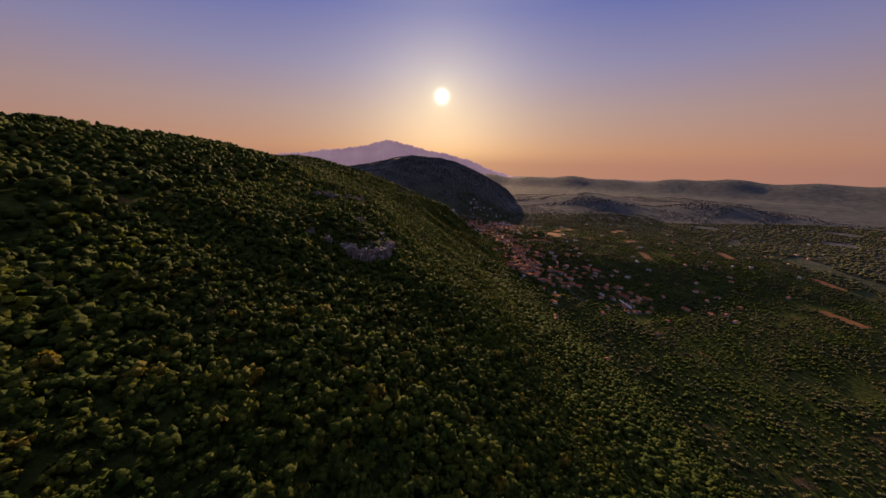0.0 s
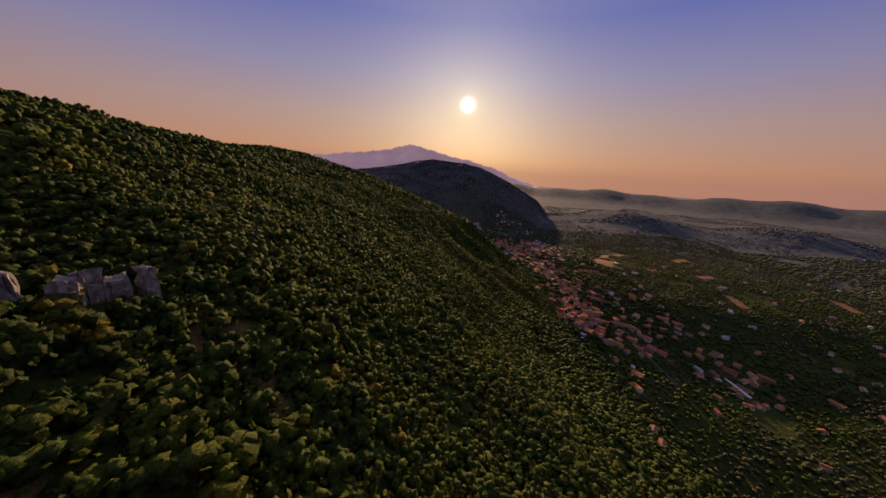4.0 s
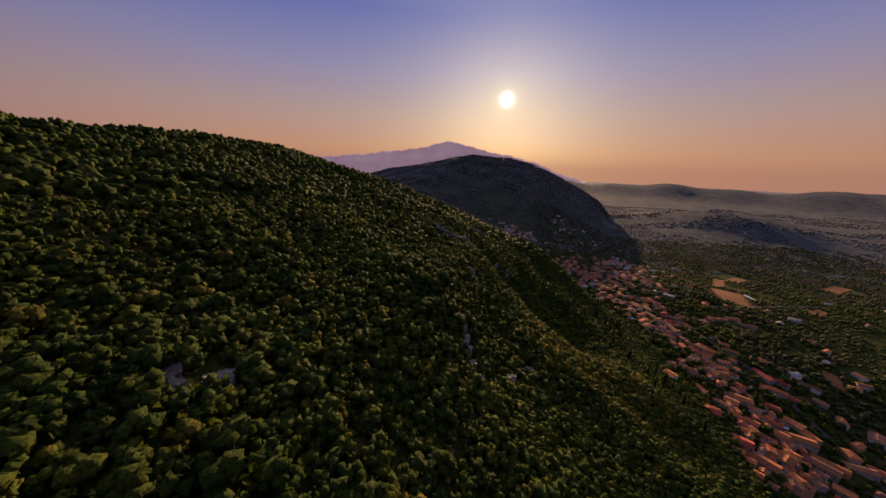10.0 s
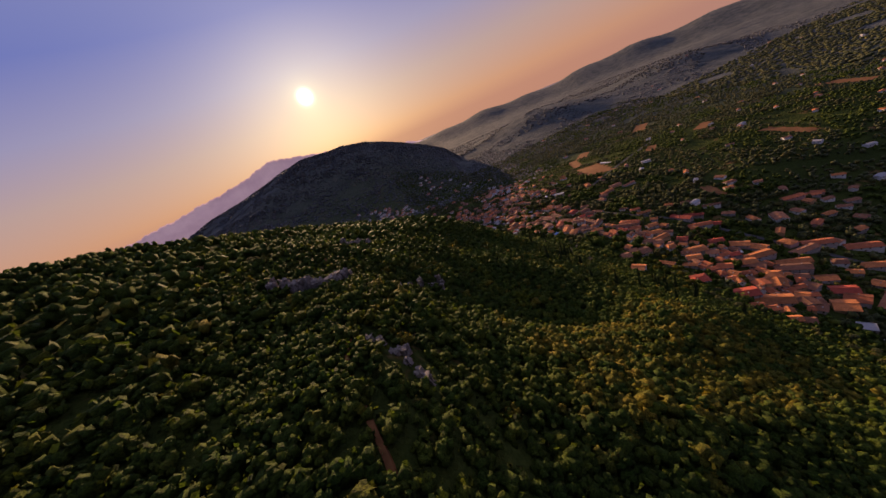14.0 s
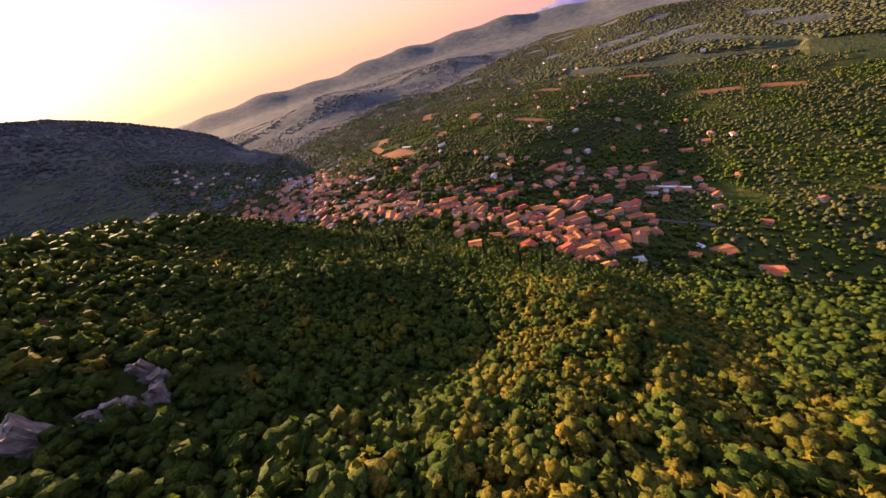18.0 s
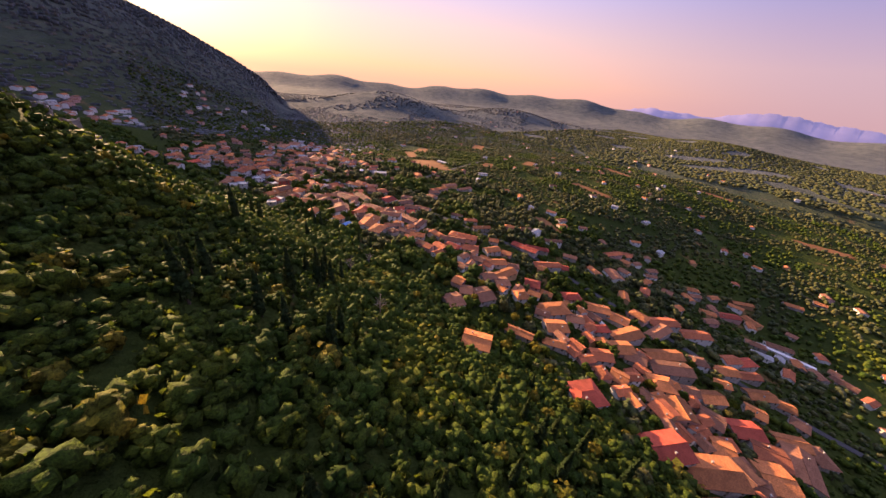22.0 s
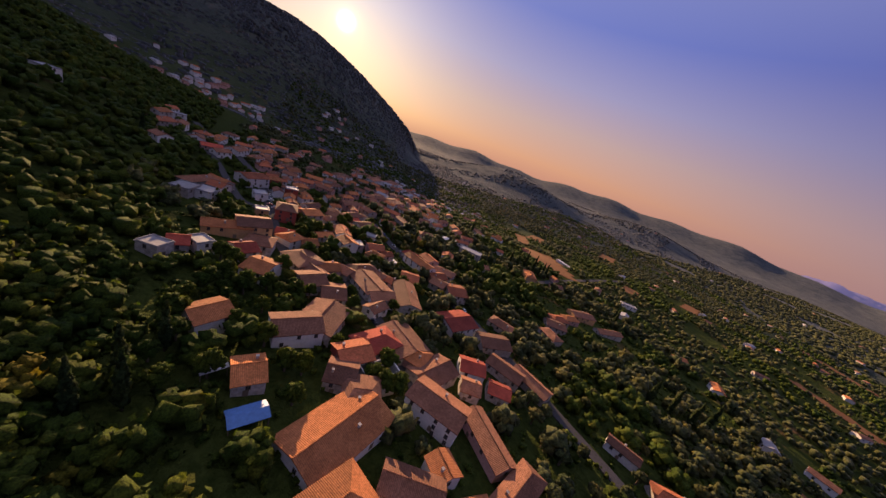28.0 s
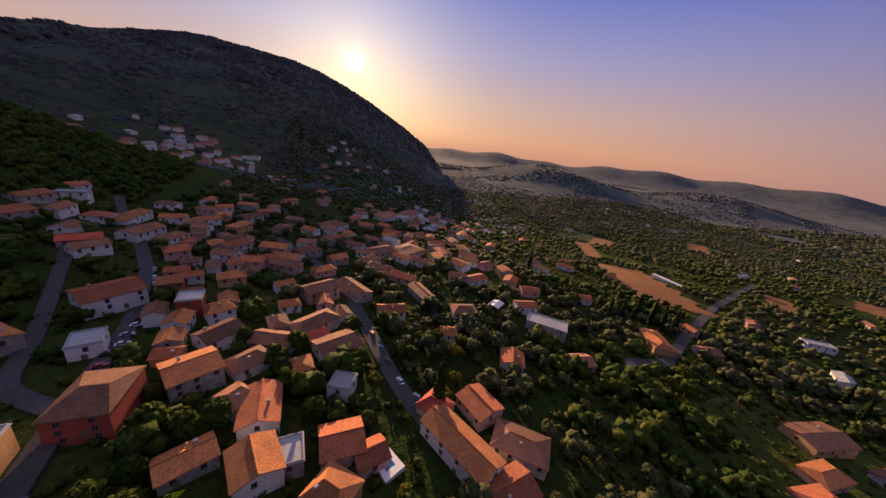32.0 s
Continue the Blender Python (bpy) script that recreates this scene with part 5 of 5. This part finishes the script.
stand(cypress(4, 5.0), [(68.3, 526.7), (70.6, 526.2), (48.8, 514.7), (47.2, 517.1), (59.1, 499.6), (49.0, 480.9), (56.0, 473.8), (68.6, 473.6), (97.7, 484.4), (84.0, 474.2)], seed=8, scale=(0.75, 1.1), rise=1.2)


def bare_tree(seed, tall):
    """A dead tree: a forked trunk and thin leafless limbs."""
    r = random.Random(seed)
    tree = tagged(new("bare_tree"), "dead leafless grey tree standing in the green woodland", "tree", "bare trees")
    bm = bmesh.new()
    tapered(bm, (0, 0, -0.6), (0.1, 0, tall * 0.5), 0.16, 0.1)
    tapered(bm, (0.1, 0, tall * 0.5), (0.05, 0.1, tall), 0.1, 0.03)
    part("trunk", bm, M_DEAD, tree)
    for k in range(11):
        a, z = k * 2.4 + r.uniform(-0.4, 0.4), tall * r.uniform(0.35, 0.85)
        reach = tall * r.uniform(0.22, 0.4)
        tip = (math.cos(a) * reach, math.sin(a) * reach, z + reach * r.uniform(0.5, 1.0))
        bm = bmesh.new()
        tapered(bm, (0.08, 0.02, z), tip, 0.06, 0.025, 5)
        for j in range(3):
            f = r.uniform(0.4, 0.8)
            foot = Vector((0.08, 0.02, z)).lerp(Vector(tip), f)
            tapered(bm, foot, foot + Vector((r.uniform(-0.5, 0.5), r.uniform(-0.5, 0.5), r.uniform(0.3, 0.7))), 0.03, 0.012, 4)
        part("limb", bm, M_DEAD, tree)
    return tree


stand(bare_tree(9, 4.6), [(94.5, 549.5), (81.4, 537.9), (77.1, 515.5), (57.2, 605.5)], seed=9, scale=(0.9, 1.2))

BROAD = [(0, 0, 2.5, 1.25), (0.9, 0.3, 2.2, 0.85), (-0.7, 0.6, 2.4, 0.9), (0.1, -0.9, 2.1, 0.8), (-0.3, 0.1, 3.2, 0.8)]
ROUND = [(0, 0, 2.1, 1.15), (0.6, -0.5, 1.9, 0.8), (-0.6, 0.3, 2.3, 0.85)]


def gardens(n, seed, zones):
    r, out = random.Random(seed), []
    for _ in range(6000):
        cx, cy, rx, ry = r.choice(zones)
        x, y = r.uniform(cx - rx, cx + rx), r.uniform(cy - ry, cy + ry)
        if len(out) >= n:
            break
        if clear(x, y, 0.9) and min([math.hypot(x - u, y - v) for u, v in out] or [9]) > 2.4:
            out.append((x, y))
    return out


stand(single_tree("garden_tree", "broad bright green tree in a village garden", BROAD, 78, 0.19, 0.9, M_LEAF, 21), gardens(130, 1, [(120, 650, 24, 36), (115, 610, 22, 18), (140, 480, 36, 40)]), seed=5)
stand(single_tree("garden_tree", "low grey-green olive tree between the houses", ROUND, 78, 0.19, 0.85, M_OLIVE, 22), gardens(130, 2, [(150, 640, 30, 40), (160, 560, 30, 40), (130, 440, 40, 40)]), seed=6)
stand(single_tree("garden_tree", "pale yellow-green tree beside the village road", ROUND, 78, 0.19, 0.95, M_GOLD, 23), gardens(50, 3, [(130, 650, 30, 30), (120, 500, 30, 40)]), seed=7)


# ---- rock ----
def boulder(rng, w, d, h):
    """A fractured limestone block with flat faces, clefts and ledges."""
    v, f = CORE
    cut = np.clip(v * 1.5, -0.84, 0.84)
    q = cut + rng.normal(size=v.shape) * 0.07
    q *= (w, d, h)
    bm = bmesh.new()
    vs = [bm.verts.new(p) for p in q]
    for a in f:
        bm.faces.new([vs[k] for k in a])
    bmesh.ops.subdivide_edges(bm, edges=bm.edges[:], cuts=3, use_grid_fill=True, fractal=0.25, seed=int(rng.integers(999)))
    shift = Vector((w * 9, d * 7, h * 5))
    for p in bm.verts:
        cleft = abs(noise.noise(Vector((p.co.x * 0.9, p.co.y * 0.9, p.co.z * 0.25)) + shift))
        ledge = noise.noise(Vector((p.co.x * 0.3, p.co.y * 0.3, p.co.z * 2.2)) + shift)
        out = Vector((p.co.x, p.co.y, 0)).normalized()
        p.co += Vector(noise.noise_vector(p.co * 2.1 + shift)) * 0.12 - out * (0.5 * max(0, 0.16 - cleft) / 0.16 - 0.22 * ledge)
    return bm


def outcrop(line, count, size, tall, seed, label):
    """Weathered limestone breaking out of the slope, block by block."""
    rng = np.random.default_rng(seed)
    p = np.array(line, float)
    seg = np.r_[0, np.cumsum(np.linalg.norm(np.diff(p, axis=0), axis=1))]
    cliff = tagged(new("rock_outcrop"), label, "rock", "limestone outcrops")
    x0, y0 = p.mean(0)
    cliff.location = (x0, y0, height(x0, y0))
    for k in range(count):
        t = seg[-1] * (k + rng.uniform(0.1, 0.9)) / count
        x, y = np.interp(t, seg, p[:, 0]) + rng.normal() * 0.6, np.interp(t, seg, p[:, 1]) + rng.normal() * 0.6
        w, h = size * rng.uniform(0.6, 1.25), tall * rng.uniform(0.45, 1.2)
        b = part("rock_block", boulder(rng, w, w * rng.uniform(0.6, 0.9), h), M_ROCK, cliff)
        b.location = (x - x0, y - y0, height(x, y) - cliff.location.z + h * 0.12)
        b.rotation_euler = (rng.normal() * 0.1, rng.normal() * 0.1, rng.uniform(0, 6.28))
        KEEP_OUT.append((x, y, w * 0.6))


outcrop([(-34.2, 102.1), (-31, 101.8), (-29, 103.3), (-26.3, 105.5), (-24.3, 109.3), (-21.2, 114.2), (-20.1, 125.2)], 48, 1.5, 3.2, 1, "grey limestone cliff standing out of the wooded slope")
outcrop([(-33, 106), (-29, 108), (-27, 112), (-24, 117), (-23, 124), (-25, 130)], 34, 0.55, 0.7, 22, "broken limestone rubble and dry grass on the cliff top")
outcrop([(-34, 112), (-31, 115), (-28, 124), (-26, 127)], 14, 0.7, 1.0, 2, "weathered pale limestone ledges on the cliff top")
outcrop([(-45.5, 100.5), (-43, 101.5)], 3, 0.8, 1.4, 15, "small limestone block among the trees")
outcrop([(-39.5, 101.5), (-38, 102.5)], 3, 1.0, 2.4, 16, "pale limestone block beside the cliff")
outcrop([(-36, 130), (-33, 134), (-30, 133.4), (-26, 134), (-23, 133.4), (-21, 131)], 16, 1.1, 2.4, 17, "weathered limestone crag at the edge of the cliff")
outcrop([(-64, 158), (-55, 156), (-48, 164), (-44, 173)], 16, 1.3, 3.4, 3, "broken limestone ledges between the trees")
outcrop([(-60, 449), (-54, 446), (-48, 444), (-42, 449)], 16, 1.2, 3.6, 4, "pale limestone cliff above the hollow")
outcrop([(-28, 456), (-23, 459), (-20, 463)], 9, 1.1, 3.2, 5, "limestone rocks on the edge of the hollow")
outcrop([(-46, 484), (-42, 487), (-37, 490)], 8, 1.3, 2.8, 6, "bare limestone slab on the wooded spur")
outcrop([(-42, 418), (-38, 415), (-35, 407)], 7, 1.0, 1.2, 7, "low limestone rocks beside the footpath")
outcrop([(-36, 373), (-33, 364), (-30, 358)], 8, 1.3, 2.6, 8, "limestone crag under the shoulder of the mountain")
outcrop([(-24, 369), (-19, 374), (-12, 388)], 6, 1.1, 1.8, 9, "limestone rocks in the steep woods")
outcrop([(-67, 318), (-62, 325)], 5, 1.3, 1.3, 10, "small limestone ledge among the trees")
outcrop([(-34, 320), (-31, 324)], 3, 1.1, 1.6, 11, "limestone rock in the steep woods")
outcrop([(9, 326), (13, 330)], 4, 1.1, 1.3, 12, "bare limestone ledge on the lower slope")
outcrop([(33, 560), (37, 565), (40, 571), (41, 578)], 10, 1.3, 3.2, 13, "limestone edge of the spur above the village")
outcrop([(-36, 449), (-33, 452), (-30, 455)], 8, 0.8, 0.8, 14, "flat pale limestone scree among the bushes")


# ---- cars ----
def car(colour, label):
    c = tagged(new("car"), label, "car", "cars in the village")
    bm = solid([(-0.98, s * 0.40, z) for s in (-1, 1) for z in (0.16, 0.40)] + [(0.98, s * 0.38, z) for s in (-1, 1) for z in (0.16, 0.36)], [(0, 1, 3, 2), (4, 6, 7, 5), (0, 4, 5, 1), (2, 3, 7, 6), (1, 5, 7, 3), (0, 2, 6, 4)])
    bmesh.ops.bevel(bm, geom=bm.edges[:], offset=0.06, segments=2, affect="EDGES")
    part("body", bm, colour, c)
    cab = solid([(-0.72, -0.36, 0.39), (0.46, -0.36, 0.38), (0.46, 0.36, 0.38), (-0.72, 0.36, 0.39), (-0.52, -0.30, 0.64), (0.14, -0.30, 0.65), (0.14, 0.30, 0.65), (-0.52, 0.30, 0.64)], [(0, 3, 2, 1), (4, 5, 6, 7), (0, 1, 5, 4), (1, 2, 6, 5), (2, 3, 7, 6), (3, 0, 4, 7)])
    part("cabin", cab, M_GLASS, c)
    part("roof", box(bmesh.new(), -0.50, 0.12, -0.29, 0.29, 0.645, 0.675, 0.012), colour, c)
    for x in (-0.6, 0.6):
        for y in (-0.36, 0.36):
            w = bmesh.new()
            bmesh.ops.create_cone(w, cap_ends=True, segments=14, radius1=0.155, radius2=0.155, depth=0.1, matrix=Matrix.Rotation(math.pi / 2, 4, "X"))
            k = part("wheel", w, M_TYRE, c)
            k.location = (x, y, 0.155)
    for y in (-0.26, 0.26):
        part("headlight", box(bmesh.new(), 0.955, 0.995, y - 0.09, y + 0.09, 0.25, 0.32), WALLS["white"], c)
    return c


def park(thing, places):
    for k, (x, y, turn) in enumerate(places):
        m = pose(x, y, max(height(x + u, y + v) for u in (-0.8, 0, 0.8) for v in (-0.8, 0, 0.8)) + 0.24, 0, 0, turn)
        if k == 0:
            thing.matrix_basis = m
        else:
            copy_thing(thing, m)
        KEEP_OUT.append((x, y, 1.1))


park(car(paint("white_paint", (0.72, 0.72, 0.72)), "white car parked along the village road"), [(149.2, 648.8, 118), (141.1, 667.3, 110), (146.1, 656.7, 122), (157.2, 629.7, 108), (152.4, 652.4, 30), (96.4, 677.1, 20), (95.4, 682.8, 15), (93.1, 693.0, 118), (89.1, 701.7, 115), (99.8, 662.0, 100), (98.5, 669.1, 25)])
park(car(paint("dark_paint", (0.03, 0.035, 0.05)), "dark car parked along the village road"), [(146.7, 652.5, 118), (139.4, 672.7, 103), (156.0, 625.6, 108), (96.0, 674.5, 20), (94.9, 684.6, 15), (92.0, 696.1, 116), (133.7, 599.1, 118), (102.6, 651.3, 108), (126.0, 614.9, 112)])
park(car(paint("silver_paint", (0.35, 0.37, 0.40)), "silver car parked along the village road"), [(143.6, 663.5, 118), (154.1, 634.9, 112), (95.6, 679.8, 18), (94.4, 687.3, 118), (90.4, 698.9, 116), (87.2, 705.8, 114), (105.7, 641.4, 118)])
park(car(paint("red_paint", (0.40, 0.03, 0.03)), "red car parked along the village road"), [(96.8, 671.5, 22), (151.8, 639.3, 115), (137.0, 681.5, 102)])
park(car(paint("blue_paint", (0.05, 0.10, 0.30)), "blue car standing on the village road"), [(132.1, 601.2, 118), (138.5, 676.7, 103), (155.3, 637.7, 200)])


# ---- pools, sheds and the roofless house ----
def pool(x, y, turn, a, b, label):
    p = tagged(new("swimming_pool"), label, "pool")
    z = max(height(x + u, y + v) for u in (-a, a) for v in (-a, a)) + 0.35
    p.matrix_basis = pose(x, y, z, 0, 0, turn)
    t = bmesh.new()
    for q in ((-a - 1.0, a + 1.0, -b - 0.8, -b), (-a - 1.0, a + 1.0, b, b + 0.8), (-a - 1.0, -a, -b, b), (a, a + 1.0, -b, b)):
        box(t, *q, -2.2, 0.06)
    part("terrace", t, WALLS["white"], p)
    part("water_surface", box(bmesh.new(), -a, a, -b, b, -0.9, -0.08), M_POOL, p)
    KEEP_OUT.append((x, y, a + 1))


pool(136.9, 652.5, 120, 1.25, 0.75, "small blue swimming pool on a white terrace")
pool(168.0, 399.0, 60, 1.3, 0.7, "small bright blue pool beside a house")
pool(160.5, 488.0, 60, 1.4, 0.6, "narrow light blue pool between the houses")


def sheet_roof(x, y, turn, a, b, z, material, label):
    """A tent-like roof on four posts."""
    s = tagged(new("canopy"), label, "canopy")
    s.matrix_basis = pose(x, y, height(x, y), 0, 0, turn)
    q = [(-a, -b, z - 0.4), (a, -b, z - 0.4), (a, 0, z), (-a, 0, z), (a, b, z - 0.5), (-a, b, z - 0.5)]
    part("sheet", solid(q + [(u, v, w + 0.06) for u, v, w in q], [(0, 1, 2, 3), (3, 2, 4, 5), (9, 8, 7, 6), (11, 10, 8, 9), (0, 6, 7, 1), (4, 10, 11, 5), (1, 7, 8, 2), (2, 8, 10, 4), (5, 11, 9, 3), (3, 9, 6, 0)]), material, s)
    for u in (-a + 0.15, a - 0.15):
        for v in (-b + 0.15, b - 0.15):
            part("post", box(bmesh.new(), u - 0.05, u + 0.05, v - 0.05, v + 0.05, -0.8, z - 0.42), M_FRAME, s)
    KEEP_OUT.append((x, y, a))


sheet_roof(175.6, 697.6, 40, 2.4, 1.8, 2.0, ROOFS["white"], "bluish white tent roof among garden trees")
sheet_roof(101.0, 596.5, 30, 1.6, 1.3, 1.7, ROOFS["white"], "white canopy at the edge of the woods")
sheet_roof(106.5, 589.5, 20, 2.2, 1.4, 1.6, M_BLUE, "pale blue metal roof of an open shed")
sheet_roof(125, 418, 30, 1.4, 1.2, 1.8, ROOFS["white"], "white sun canopy below the old houses")
sheet_roof(118, 408, 40, 1.3, 1.0, 1.6, M_BLUE, "small blue shed roof in the trees")


def long_shed(x, y, turn, a, b, label):
    s = tagged(new("long_shed"), label, "shed")
    s.matrix_basis = pose(x, y, height(x, y), 0, 0, turn)
    part("wall", box(bmesh.new(), -a, a, -b, b, -2, 1.4), WALLS["white"], s)
    part("roof", box(bmesh.new(), -a - 0.2, a + 0.2, -b - 0.2, b + 0.2, 1.4, 1.55), ROOFS["white"], s)
    KEEP_OUT.append((x, y, min(a, 8)))


long_shed(285.5, 417, 92, 14, 1.1, "long narrow white-roofed shed in the valley")
long_shed(316.3, 743.7, 93, 10, 1.3, "long white concrete stand beside the soil field")


def roofless(x, y, turn):
    r = tagged(new("roofless_house"), "roofless grey house with bare walls and open beams", "house")
    r.matrix_basis = pose(x, y, height(x, y), 0, 0, turn)
    a, b, h = 3.1, 2.7, 2.6
    for q in ((-a, a, -b, -b + 0.22), (-a, a, b - 0.22, b), (-a, -a + 0.22, -b + 0.22, b - 0.22), (a - 0.22, a, -b + 0.22, b - 0.22)):
        part("wall", box(bmesh.new(), *q, -1.5, h), M_CONCRETE, r)
        part("wall_cap", box(bmesh.new(), q[0], q[1], q[2], q[3], h + 0.004, h + 0.14), WALLS["white"], r)
    part("floor_slab", box(bmesh.new(), -a + 0.22, a - 0.22, -b + 0.22, b - 0.22, 0.4, 0.62), M_CONCRETE, r)
    for k in range(3):
        m = part("beam", box(bmesh.new(), -a * 0.9, a * 0.9, -0.06, 0.06, 2.2, 2.34), WALLS["white"], r)
        m.matrix_basis = pose(0, (-1.4, 0.2, 1.5)[k], 0, 0, 0, (18, -25, 8)[k])
    part("inner_wall", box(bmesh.new(), -0.1, 0.1, -b + 0.22, b - 0.22, 0.62, 1.9), M_CONCRETE, r)
    KEEP_OUT.append((x, y, 3))


roofless(124.5, 597.5, 20)


# ---- woods last, round all that stands ----
plant()
